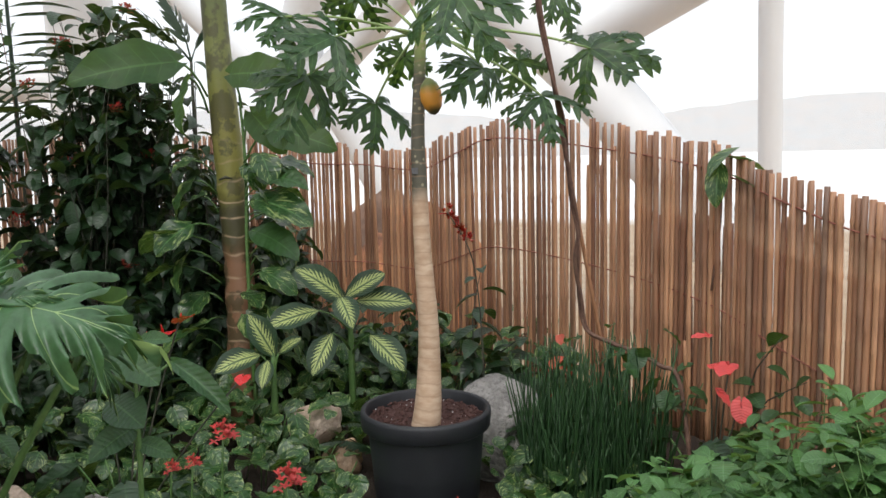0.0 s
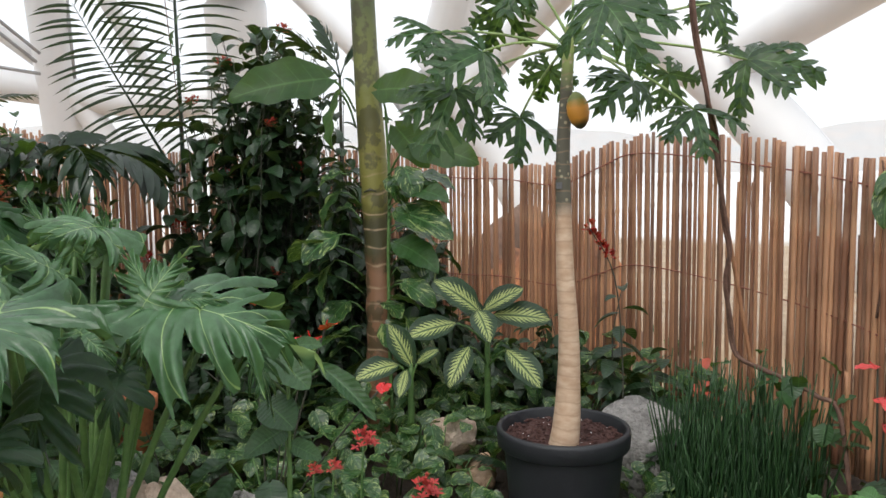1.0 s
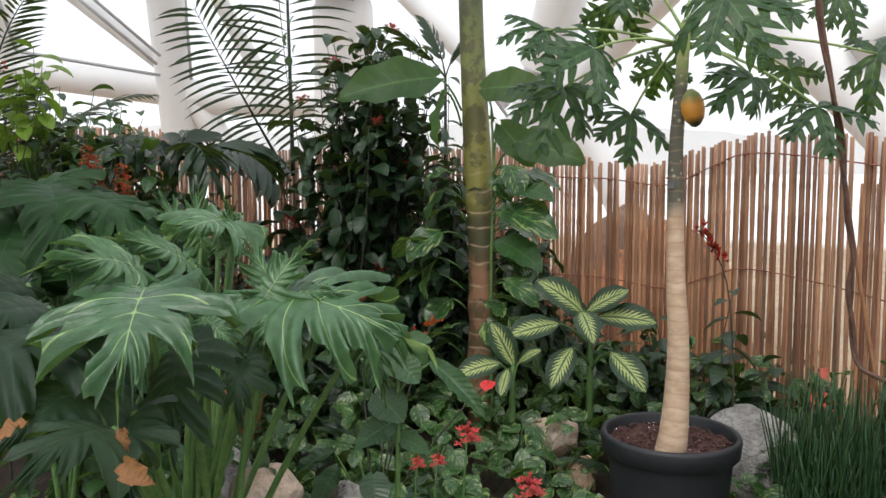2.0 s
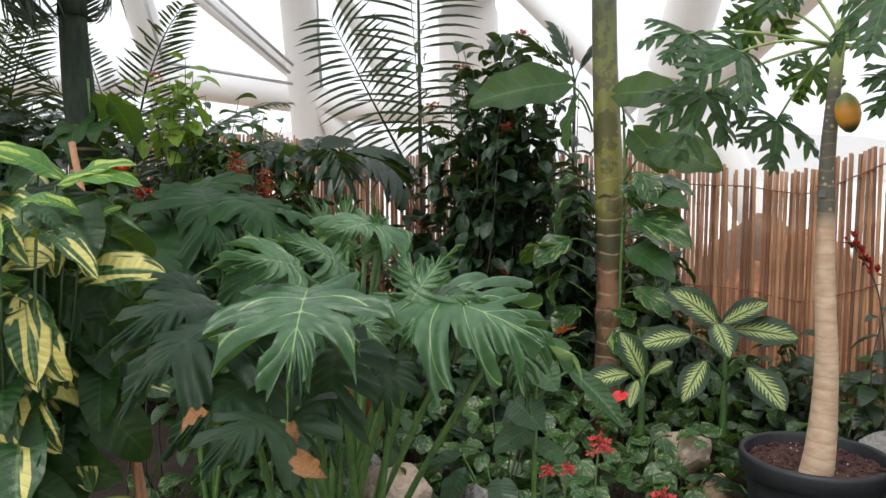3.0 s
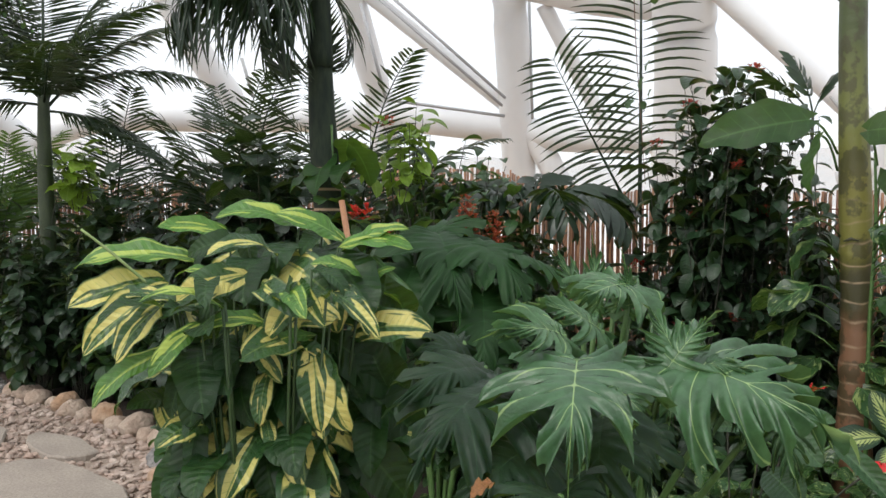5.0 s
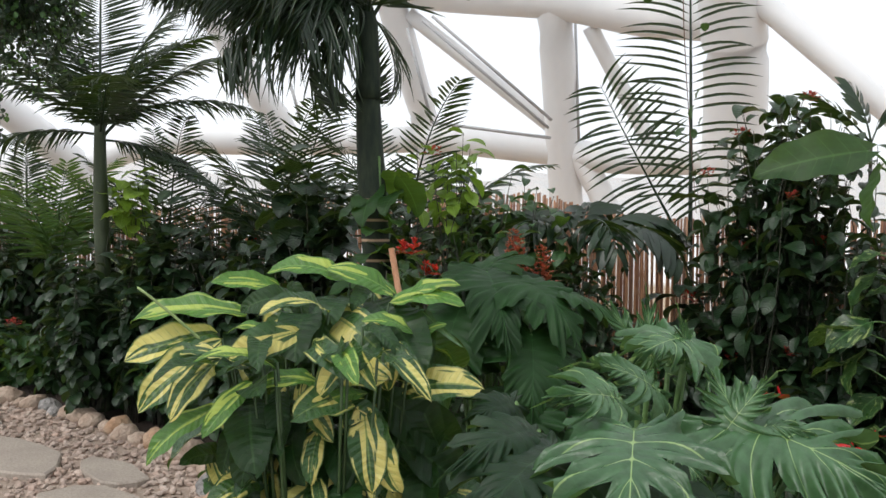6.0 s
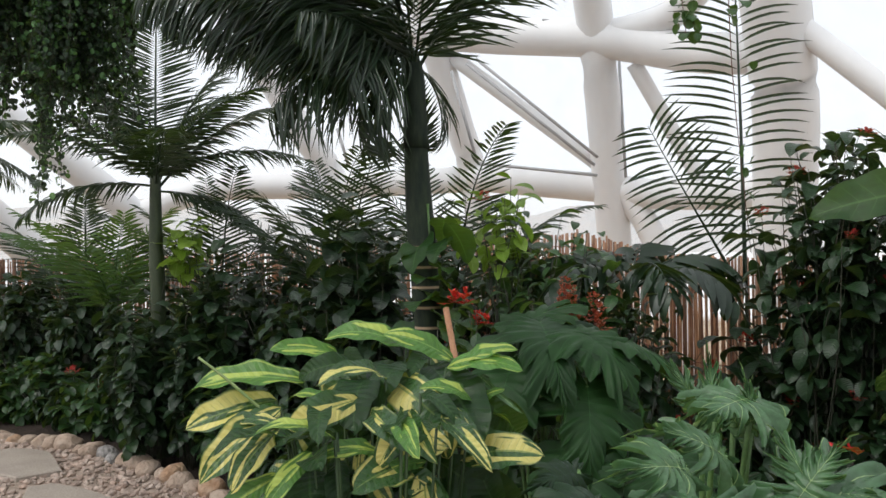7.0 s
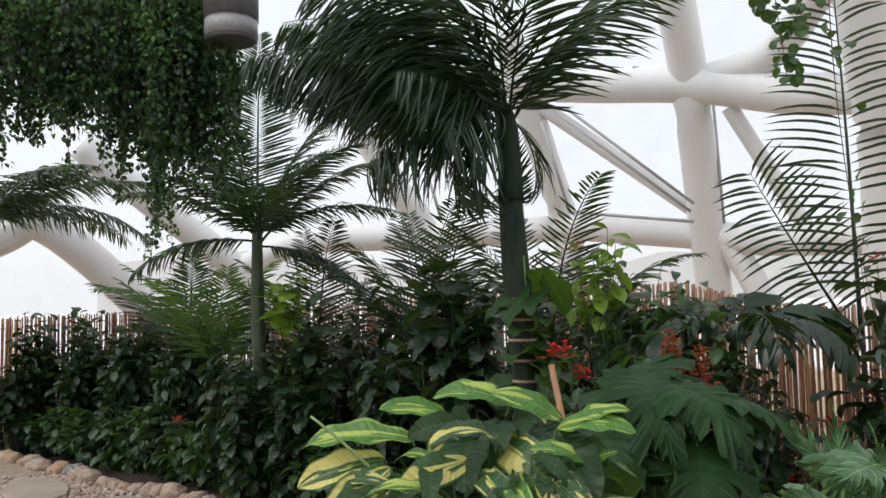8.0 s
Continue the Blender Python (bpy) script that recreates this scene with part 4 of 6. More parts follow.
# ---- papaya in its pot ----
def papaya():
    c = (-0.08, 2.9)
    pot = thing("plant_pot", (*c, 0), "round black plastic nursery pot standing on soil", "pot", top=0.45)
    prof = [(0.02, 0.0), (0.19, 0.0), (0.196, 0.01), (0.222, 0.36), (0.224, 0.372), (0.244, 0.374), (0.25, 0.38), (0.254, 0.43), (0.25, 0.442), (0.238, 0.444), (0.232, 0.436), (0.226, 0.37), (0.2, 0.1)]
    v, f, uv = lathe(prof, 56)
    part("pot_body", (v + np.array((*c, 0.0)), f, uv), POT_BLACK, pot)
    v, f, uv = [], [], []
    rings, n = 9, 30
    for i in range(rings + 1):
        for k in range(n):
            r = 0.229 * i / rings
            x, y = r * math.cos(k * math.tau / n), r * math.sin(k * math.tau / n)
            v.append((c[0] + x, c[1] + y, 0.398 + 0.016 * noise.noise((x * 14, y * 14, 0)) + 0.008 * noise.noise((x * 40, y * 40, 0)) + 0.02 * (1 - i / rings)))
            uv.append((x, y))
    for i in range(rings):
        for k in range(n):
            f.append((i * n + k, i * n + (k + 1) % n, (i + 1) * n + (k + 1) % n, (i + 1) * n + k))
    part("compost", (np.array(v), f, np.array(uv)), COMPOST, pot, "dark reddish compost with white specks")
    rng = random.Random(3)
    crumbs = []
    for k in range(420):
        a, r = rng.uniform(0, math.tau), 0.222 * math.sqrt(rng.random())
        crumbs.append(moved(stone_shape(k % 7, 1, 0.7, 0.5, 1, 0.5), Matrix.Translation((c[0] + r * math.cos(a), c[1] + r * math.sin(a), 0.41 + 0.018 * (1 - r / 0.22))) @ pose(0, 0, 0, rng.uniform(-30, 30), 0, rng.uniform(0, 360)) @ Matrix.Scale(rng.uniform(0.004, 0.011), 4)))
    tagged(part("bark_crumbs", joined(crumbs), COMPOST, pot, smooth=False), kind="stuff")
    bits = []
    for k in range(45):
        a, r = rng.uniform(0, math.tau), 0.215 * math.sqrt(rng.random())
        bits.append(moved(stone_shape(k % 5, 1, 1, 0.8, 1, 0.3), Matrix.Translation((c[0] + r * math.cos(a), c[1] + r * math.sin(a), 0.412)) @ Matrix.Scale(rng.uniform(0.0015, 0.003), 4)))
    tagged(part("perlite", joined(bits), TUBE_WHITE, pot), kind="stuff")

    tree = plant("papaya_tree", (c[0], c[1] + 0.04, 0.4), "young papaya tree with bare trunk and one ripening fruit", "papaya tree")
    pts = [(-0.085, 2.9, 0.38), (-0.068, 2.9, 0.5), (-0.06, 2.91, 0.66), (-0.06, 2.91, 0.84), (-0.073, 2.92, 1.05), (-0.08, 2.93, 1.28), (-0.083, 2.94, 1.5), (-0.073, 2.95, 1.7), (-0.065, 2.95, 1.86), (-0.062, 2.95, 1.95)]
    part("trunk", tube(pts, [0.06, 0.051, 0.043, 0.037, 0.033, 0.029, 0.025, 0.022, 0.021, 0.012], 16, 5), TRUNK_PAPAYA, tree)
    crown = Vector((-0.055, 2.99, 1.865))
    kinds = [mesh_of("leaf", chorded(papaya_leaf(0.25, k)), LEAF_PAPAYA) for k in (1, 2, 3, 4)]
    hubs = (
        (-0.54, 2.89, 1.93, -0.70, 2.82, 1.90, 0), (-0.36, 2.84, 1.85, -0.51, 2.72, 1.72, 0), (-0.49, 3.02, 1.74, -0.57, 2.89, 1.46, 0), (-0.25, 3.14, 1.64, -0.24, 3.07, 1.44, 0),
        (0.05, 2.64, 1.96, 0.17, 2.53, 1.74, 0), (-0.30, 3.07, 2.05, -0.36, 3.15, 1.89, 0), (0.15, 2.80, 1.73, 0.01, 2.67, 1.60, 0), (0.37, 2.94, 1.64, 0.42, 2.82, 1.46, 0),
        (0.58, 3.13, 1.83, 0.84, 3.09, 1.76, 0), (0.32, 3.30, 1.81, 0.39, 3.35, 1.66, 0), (0.45, 3.14, 2.04, 0.51, 3.13, 1.88, 0), (-0.14, 3.26, 1.83, -0.17, 3.35, 1.71, 0),)
    high = (
        (0.17, 3.13, 2.18, 0.38, 3.24, 2.16, 0), (-0.24, 2.99, 2.16, -0.46, 2.91, 2.07, 0), (-0.04, 3.32, 2.26, -0.09, 3.54, 2.48, 0),)
    for k, (x, y, z, tx, ty, tz, roll) in enumerate(hubs + high):
        st = crown + Vector((0, 0, 0.012 * (k % 5) - 0.01))
        stalk = part("petiole", tube(arc(st, (x, y, z), 0.03, 6), [0.0065, 0.006, 0.0055, 0.005, 0.0048, 0.0045, 0.004], 6), STEM_LIGHT, tree)
        piece("leaf", kinds[k % 4], stalk, laid((x, y, z), (tx, ty, tz), rng.uniform(-18, 18), rng.uniform(0.95, 1.15), (0.1, -0.8, 0.55)), BUILT[tree])
    part("stem_tag", joined([moved(lathe([(0.001, -0.002), (1, -0.002), (1, 0.002), (0.001, 0.002)], 4), pose(-0.096, 2.900, 1.380, 90, 0, 20) @ pose(0, 0, 0, 0, 0, 45) @ Matrix.Diagonal((0.016, 0.016, 1, 1)))]), SPEAKER_GREY, tree, "grey plastic tag on the stem", smooth=False)
    part("tie", tube([(-0.085 + 0.03 * math.cos(a * 0.7), 2.945 + 0.03 * math.sin(a * 0.7), 1.405) for a in range(10)], [0.003] * 10, 5), WIRE, tree, "red wire tie")
    v, f, uv = lathe([(0.001, -0.075), (0.018, -0.068), (0.036, -0.045), (0.046, -0.01), (0.045, 0.025), (0.034, 0.055), (0.018, 0.072), (0.006, 0.08), (0.001, 0.08)], 22)
    part("fruit", (v, f, uv), FRUIT, tree, "ripening orange and dark green papaya fruit", at=Matrix.Translation((-0.03, 2.88, 1.64)) @ pose(0, 0, 0, 6, -10, 0) @ Matrix.Scale(0.85, 4))


# ---- ringed palm stem with its climbers ----
def ringed_palm():
    ob = thing("ringed_palm", (-1.06, 4.06, 0), "tall palm with ringed yellow-green stem", "palm", top=2.0)
    rng = random.Random(4)
    pts, rad = [], []
    for i in range(64):
        z = 2.75 * i / 63
        lean = 0.035 * math.sin(z * 1.3)
        r = float(np.interp(z, [0, 0.4, 0.9, 1.3, 1.5, 1.9, 2.3, 2.75], [0.088, 0.082, 0.072, 0.075, 0.072, 0.064, 0.062, 0.05]))
        if z < 1.35:
            r *= 1 + 0.06 * math.sin(i * 2.1 + 0.8 * math.sin(i)) + rng.uniform(-0.015, 0.015)
        pts.append((-1.08 + 0.018 * math.sin(z * 2.1) - 0.02 * (z - 1), 4.06 + lean * 0.3, z))
        rad.append(r)
    part("trunk", tube(pts, rad, 22), TRUNK_RINGED, ob)
    top = pts[-10]
    part("leaf_stalk", tube([(top[0], top[1], 2.33), (top[0] - 0.08, top[1] - 0.02, 2.42), (top[0] - 0.12, top[1] - 0.03, 2.9)], [0.028, 0.024, 0.018], 8, 4), PALM_GREEN, ob)
    part("scar", tube([(-1.115, 3.99, 1.26), (-1.08, 3.978, 1.272), (-1.05, 3.99, 1.264)], [0.004, 0.008, 0.003], 6), STEM_DARK, ob)
    climb = plant("climbing_pothos", (-0.98, 4.0, 0.0), "climbing vine with large green heart leaves on the palm stem", "vine")
    big = [mesh_of("leaf", chorded(heart(0.36, k, half=0.125, droop=0.5, nu=16)), LEAF_EAR) for k in (1, 2)]
    wide = [mesh_of("leaf", chorded(heart(0.24, k, half=0.075, droop=0.8, nu=12)), mt) for k, mt in ((6, LEAF_MID), (7, LEAF_POTHOS))]
    mid = [mesh_of("leaf", heart(0.22, s, half=0.088, nu=12), LEAF_POTHOS) for s in (3, 4, 5)]
    part("stem", tube([(-0.98, 4.02, 0.05), (-0.985, 4.0, 0.5), (-0.99, 4.02, 1.0), (-0.985, 4.05, 1.4), (-1.0, 4.05, 1.75)], [0.012, 0.011, 0.01, 0.009, 0.006], 6, 5), STEM_GREEN, climb)
    ears = (
        (-1.27, 3.95, 1.91, -1.72, 3.74, 1.79, 0), (-1.20, 3.91, 1.83, -1.20, 3.80, 1.55, 60), (-1.02, 3.98, 1.85, -0.69, 3.93, 1.82, 0), (-0.83, 3.97, 1.58, -0.50, 3.91, 1.47, 0),
        (-0.95, 4.06, 1.67, -0.77, 4.01, 1.45, 0),)
    for k, (x, y, z, tx, ty, tz, roll) in enumerate(ears):
        stalk = part("leaf_stalk", tube(arc((-1.16 if x < -1.1 else -0.99, 4.06, z - 0.16), (x, y, z), 0.04, 4), [0.006] * 5, 5), STEM_GREEN, climb)
        piece("leaf", big[k % 2], stalk, laid((x, y, z), (tx, ty, tz), roll, 0.68 if k < 2 else 0.85, (0.15, -0.9, 0.4)), BUILT[climb])
    side_leaves = (
        (-0.88, 3.92, 1.35, -0.64, 3.87, 1.28, 0), (-0.90, 3.87, 1.24, -0.62, 3.83, 1.10, 0), (-0.91, 3.85, 1.09, -0.69, 3.81, 0.94, 0), (-0.86, 3.79, 0.90, -0.70, 3.76, 0.78, 0),
        (-0.93, 3.93, 1.39, -0.75, 3.91, 1.37, 0),)
    for k, (x, y, z, tx, ty, tz, roll) in enumerate(side_leaves):
        stalk = part("leaf_stalk", tube(arc((-0.985, 4.03, z - 0.08), (x, y, z), 0.03, 4), [0.004] * 5, 5), STEM_GREEN, climb)
        piece("leaf", wide[k % 2], stalk, laid((x, y, z), (tx, ty, tz), roll, 1.0, (0.15, -0.6, 0.78)), BUILT[climb])
    for k in range(36):
        z = 0.4 + 1.1 * k / 36
        side = -1 if k % 3 else 1
        p = (-1.06 - side * rng.uniform(0.06, 0.26), 3.98 + rng.uniform(-0.08, 0.1), z + rng.uniform(-0.05, 0.05))
        stalk = part("leaf_stalk", tube(arc((-1.06 - side * 0.07, 4.03, z - 0.05), p, 0.02, 3), [0.004] * 4, 5), STEM_GREEN, climb)
        piece("leaf", mid[k % 3], stalk, aim(p, side * rng.uniform(60, 150), rng.uniform(-50, 0), rng.uniform(-30, 30), rng.uniform(0.7, 1.1)), BUILT[climb])


# ---- large foreground plants ----
def philodendron():
    base = (-1.15, 1.6, 0)
    ob = plant("philodendron", base, "large philodendron with deeply lobed glossy green leaves", "philodendron")
    fresh = [mesh_of("leaf", chorded(webbed_leaf(0.44, k, d, n, cut, w, 20, 12, 0.5, 0.13, 0.1, 2.3)), LEAF_PHILO) for k, d, n, cut, w in ((11, 0.45, 6, 0.38, 0.5), (12, 0.5, 6, 0.3, 0.8), (13, 0.5, 4, 0.34, 0.6))]
    # lower leaves carry shade as colour, in a darker material than the upper ones
    dark = [mesh_of("leaf", chorded(webbed_leaf(0.46, k, d, 5, 0.36, 0.7, 16, 12, 0.2, 0.05, 0.05, 3.6)), LEAF_PHILO_SHADED) for k, d in ((14, 0.4), (15, 0.7))]
    rng = random.Random(8)
    bright = (
        (-0.71, 1.57, 1.09, -0.63, 1.49, 0.93, 0, 0.6), (-0.78, 1.53, 1.13, -0.71, 1.47, 0.97, 0, 0.6),
        (-0.89, 1.08, 1.24, -0.79, 0.88, 1.07, 0, 1.22), (-0.91, 1.50, 1.18, -0.54, 1.55, 1.01, -15, 1.1), (-0.87, 1.48, 1.17, -0.85, 1.38, 1.02, 10, 0.75), (-0.98, 1.19, 1.26, -1.03, 0.97, 1.27, -20, 0.7),
        (-1.05, 1.62, 1.32, -1.09, 1.38, 1.26, 0, 0.9), (-0.90, 1.46, 1.15, -0.82, 1.59, 1.28, 0, 0.9), (-0.87, 1.50, 1.15, -0.98, 1.52, 1.29, 0, 0.8), (-0.97, 1.37, 1.14, -0.84, 1.33, 1.06, 15, 0.6),
        (-1.01, 1.40, 1.24, -1.13, 1.21, 1.29, 0, 0.7), (-0.86, 1.51, 1.17, -0.73, 1.55, 1.15, -10, 0.6),)
    upright = (
        (-1.15, 1.64, 1.25, -1.19, 1.68, 1.44, 0, 0.5), (-1.06, 1.63, 1.24, -1.08, 1.61, 1.41, 10, 0.45), (-1.20, 1.67, 1.27, -1.30, 1.65, 1.40, 0, 0.55), (-1.11, 1.65, 1.25, -1.08, 1.70, 1.37, 0, 0.45),)
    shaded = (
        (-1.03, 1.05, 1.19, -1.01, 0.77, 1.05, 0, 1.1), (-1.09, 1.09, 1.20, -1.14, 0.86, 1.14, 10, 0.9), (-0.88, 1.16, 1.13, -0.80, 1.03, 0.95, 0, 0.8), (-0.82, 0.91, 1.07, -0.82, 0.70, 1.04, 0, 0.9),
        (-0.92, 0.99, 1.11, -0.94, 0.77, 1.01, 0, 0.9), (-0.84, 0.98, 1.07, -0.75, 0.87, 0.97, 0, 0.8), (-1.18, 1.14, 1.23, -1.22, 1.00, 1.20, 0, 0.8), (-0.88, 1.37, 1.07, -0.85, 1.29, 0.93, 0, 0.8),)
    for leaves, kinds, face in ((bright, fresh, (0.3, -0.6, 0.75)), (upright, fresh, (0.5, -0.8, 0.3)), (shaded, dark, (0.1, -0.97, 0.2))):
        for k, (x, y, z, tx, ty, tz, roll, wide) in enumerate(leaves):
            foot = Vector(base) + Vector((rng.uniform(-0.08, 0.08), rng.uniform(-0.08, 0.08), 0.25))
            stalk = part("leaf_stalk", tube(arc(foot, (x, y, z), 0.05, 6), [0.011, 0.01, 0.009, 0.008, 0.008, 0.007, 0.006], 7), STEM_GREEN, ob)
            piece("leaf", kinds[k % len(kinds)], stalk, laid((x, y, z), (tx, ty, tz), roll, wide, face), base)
    withered = mesh_of("withered_leaf", chorded(blade(0.08, 0.022, 0.5, 0.6, 10, 2, 1.2, 0.5, 0.1, wave=0.4)), LEAF_DRY)
    for p, q in (((-0.88, 0.82, 1.10), (-0.89, 0.78, 1.08)), ((-0.79, 0.89, 1.08), (-0.77, 0.88, 1.05)), ((-0.72, 0.80, 1.07), (-0.67, 0.80, 1.05))):
        piece("withered_leaf", withered, ob, laid(p, q, 20))
    part("trunk", tube([base, (base[0], base[1], 0.2), (base[0] + 0.02, base[1] - 0.02, 0.34)], [0.06, 0.05, 0.03], 10, 3), STEM_DARK, ob)


def shell_ginger():
    base = (-1.6, 1.02, 0)
    ob = plant("shell_ginger", base, "variegated shell ginger with yellow striped drooping leaves", "ginger plant")
    rng = random.Random(15)

    def kind(half, droops, mat):
        return [mesh_of("leaf", chorded(blade(0.23, half, 0.6, 0.62, 18, 3, d, 0.34, 0.1, wave=0.17, curl=0.12 * k, seed=k)), mat) for k, d in enumerate(droops)]

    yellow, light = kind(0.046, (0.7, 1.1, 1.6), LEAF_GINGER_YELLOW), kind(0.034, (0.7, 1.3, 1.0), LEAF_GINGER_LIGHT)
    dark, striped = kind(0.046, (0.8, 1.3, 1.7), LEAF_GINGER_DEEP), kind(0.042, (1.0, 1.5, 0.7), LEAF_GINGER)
    gold = (
        (-1.67, 0.80, 1.34, -1.73, 0.65, 1.20, 0), (-1.63, 0.78, 1.31, -1.63, 0.66, 1.20, 0), (-1.53, 0.89, 1.36, -1.60, 0.77, 1.31, 0), (-1.75, 0.84, 1.34, -1.87, 0.69, 1.28, 0),
        (-1.49, 0.91, 1.17, -1.46, 0.86, 1.07, 0), (-1.49, 0.90, 1.07, -1.45, 0.88, 1.02, 0), (-1.42, 0.96, 1.22, -1.36, 0.93, 1.06, 0), (-1.41, 0.98, 1.20, -1.32, 0.97, 1.06, 20),
        (-1.43, 0.97, 1.03, -1.34, 0.96, 0.93, 0), (-1.72, 0.80, 1.10, -1.65, 0.80, 1.02, 0), (-1.44, 0.96, 1.34, -1.45, 0.87, 1.24, 0), (-1.42, 1.03, 1.35, -1.40, 1.01, 1.24, 0),
        (-1.53, 0.90, 1.22, -1.44, 0.90, 1.15, 0), (-1.47, 0.98, 1.14, -1.44, 0.96, 1.01, 20),)
    pale = (
        (-1.65, 0.93, 1.44, -1.73, 0.81, 1.45, 0), (-1.55, 1.04, 1.45, -1.67, 0.91, 1.47, 0), (-1.48, 1.11, 1.42, -1.57, 0.99, 1.48, 0), (-1.47, 1.09, 1.40, -1.33, 1.15, 1.45, 0),
        (-1.39, 1.07, 1.35, -1.45, 0.98, 1.38, 0), (-1.46, 1.07, 1.41, -1.31, 1.14, 1.41, 0), (-1.55, 0.79, 1.27, -1.55, 0.68, 1.18, 0), (-1.47, 0.90, 1.26, -1.52, 0.76, 1.26, 0),
        (-1.65, 0.78, 1.21, -1.72, 0.66, 1.10, 0), (-1.70, 0.88, 1.38, -1.88, 0.71, 1.36, 0), (-1.42, 0.97, 1.24, -1.47, 0.86, 1.20, 0), (-1.42, 1.10, 1.32, -1.35, 1.13, 1.37, 0),
        (-1.47, 1.06, 1.36, -1.52, 0.97, 1.32, 0),)
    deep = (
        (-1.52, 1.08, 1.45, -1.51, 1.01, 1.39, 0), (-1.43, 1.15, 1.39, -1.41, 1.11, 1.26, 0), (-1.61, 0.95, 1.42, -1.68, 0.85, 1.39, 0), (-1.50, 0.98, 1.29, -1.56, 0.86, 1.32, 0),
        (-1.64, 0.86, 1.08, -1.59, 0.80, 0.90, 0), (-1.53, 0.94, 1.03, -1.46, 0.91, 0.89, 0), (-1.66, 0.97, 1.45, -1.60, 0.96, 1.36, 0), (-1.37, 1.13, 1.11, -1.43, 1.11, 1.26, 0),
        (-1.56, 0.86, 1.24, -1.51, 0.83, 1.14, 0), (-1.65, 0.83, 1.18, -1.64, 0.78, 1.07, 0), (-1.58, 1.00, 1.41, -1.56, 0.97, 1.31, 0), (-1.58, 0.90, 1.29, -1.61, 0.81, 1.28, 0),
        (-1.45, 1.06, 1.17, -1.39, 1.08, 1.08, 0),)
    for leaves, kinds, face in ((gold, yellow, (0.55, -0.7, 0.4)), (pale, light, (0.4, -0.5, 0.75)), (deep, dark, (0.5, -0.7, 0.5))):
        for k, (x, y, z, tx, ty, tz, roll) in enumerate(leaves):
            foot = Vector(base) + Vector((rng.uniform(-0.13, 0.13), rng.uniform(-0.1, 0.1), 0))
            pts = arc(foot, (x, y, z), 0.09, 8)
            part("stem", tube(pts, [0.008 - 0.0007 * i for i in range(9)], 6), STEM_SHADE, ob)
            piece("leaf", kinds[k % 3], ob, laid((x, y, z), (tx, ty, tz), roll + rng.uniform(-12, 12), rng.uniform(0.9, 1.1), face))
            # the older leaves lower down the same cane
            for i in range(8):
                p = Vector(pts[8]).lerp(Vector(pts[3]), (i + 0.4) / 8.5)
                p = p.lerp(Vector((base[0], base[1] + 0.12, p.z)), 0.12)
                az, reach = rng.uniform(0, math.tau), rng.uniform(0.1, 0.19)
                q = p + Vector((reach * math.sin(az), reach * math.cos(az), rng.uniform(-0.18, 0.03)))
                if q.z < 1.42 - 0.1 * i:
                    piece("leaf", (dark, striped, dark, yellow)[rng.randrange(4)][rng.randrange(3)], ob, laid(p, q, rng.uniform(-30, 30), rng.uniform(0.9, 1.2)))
    # short narrow leaves that crowd the top
    for k in range(26):
        a, r = rng.uniform(0, math.tau), 0.26 * math.sqrt(rng.random())
        p = Vector((-1.53 + r * math.cos(a), 0.97 + 0.8 * r * math.sin(a), 1.42 - 0.5 * r + rng.uniform(-0.05, 0.03)))
        az, reach = a + rng.uniform(-1, 1), rng.uniform(0.09, 0.17)
        q = p + Vector((reach * math.cos(az), reach * math.sin(az), rng.uniform(-0.12, 0.02)))
        part("stem", tube(arc((base[0] + 0.3 * r * math.cos(a), base[1] + 0.3 * r * math.sin(a), 0), p, 0.05, 6), [0.006 - 0.0005 * i for i in range(7)], 5), STEM_SHADE, ob)
        piece("leaf", (light, dark, dark, striped)[k % 4][k % 3], ob, laid(p, q, rng.uniform(-30, 30), rng.uniform(0.6, 0.85), (0.3, -0.5, 0.8)))
    part("dry_stem", tube([(-1.75, 0.66, 1.45), (-1.72, 0.71, 1.40), (-1.67, 0.80, 1.30)], [0.0025, 0.003, 0.0035], 6, 3), STEM_LIGHT, ob)
    part("narrow_leaf", chorded(blade(0.26, 0.014, 0.4, 0.7, 10, 1, 0.7, 0.5, 0.1)), LEAF_PHILO, ob, at=laid((-1.42, 1.13, 1.39), (-1.32, 1.15, 1.32), 20))
    for a, b in (((-1.25, 1.23, 0.00), (-1.74, 1.35, 1.51)), ((-1.36, 1.20, 0.00), (-1.42, 1.19, 1.15))):
        st = plant("plant_stake", a, "thin brown cane stake in the soil", "stake", "plant stakes")
        part("cane_rod", tube([a, Vector(a).lerp(Vector(b), 0.5), b], [0.0095, 0.009, 0.008], 8, 3), STAKE, st)


# ---- palms ----
def feather_palm(base, crown, trunk_r, fronds, mat, label, trunk_mat, name="feather_palm", gauge=(24, 0.011)):
    ob = thing(name, base, label, "palm", "feather palms", top=crown[2])
    base, crown = Vector(base), Vector(crown)
    n = 10
    pts = [base.lerp(crown, i / n) + Vector((0.03 * math.sin(i * 0.6) * trunk_r * 8, 0, 0)) for i in range(n + 1)]
    part("trunk", tube(pts, [trunk_r * (1.25 - 0.25 * min(1, i / 3) - (0.3 * max(0, i - 7) / 3)) for i in range(n + 1)], 16, 3), trunk_mat, ob)
    for k, (az, el, ln, arch, leaflet, hang) in enumerate(fronds):
        sh = frond(ln, int(ln * gauge[0]), leaflet, arch, hang, gauge[1], start=0.1, seed=k + 3, spread=82)
        part("frond", sh, mat, ob, at=aim(crown + Vector((0, 0, -0.04 * (k % 4))), az, el))
    return ob


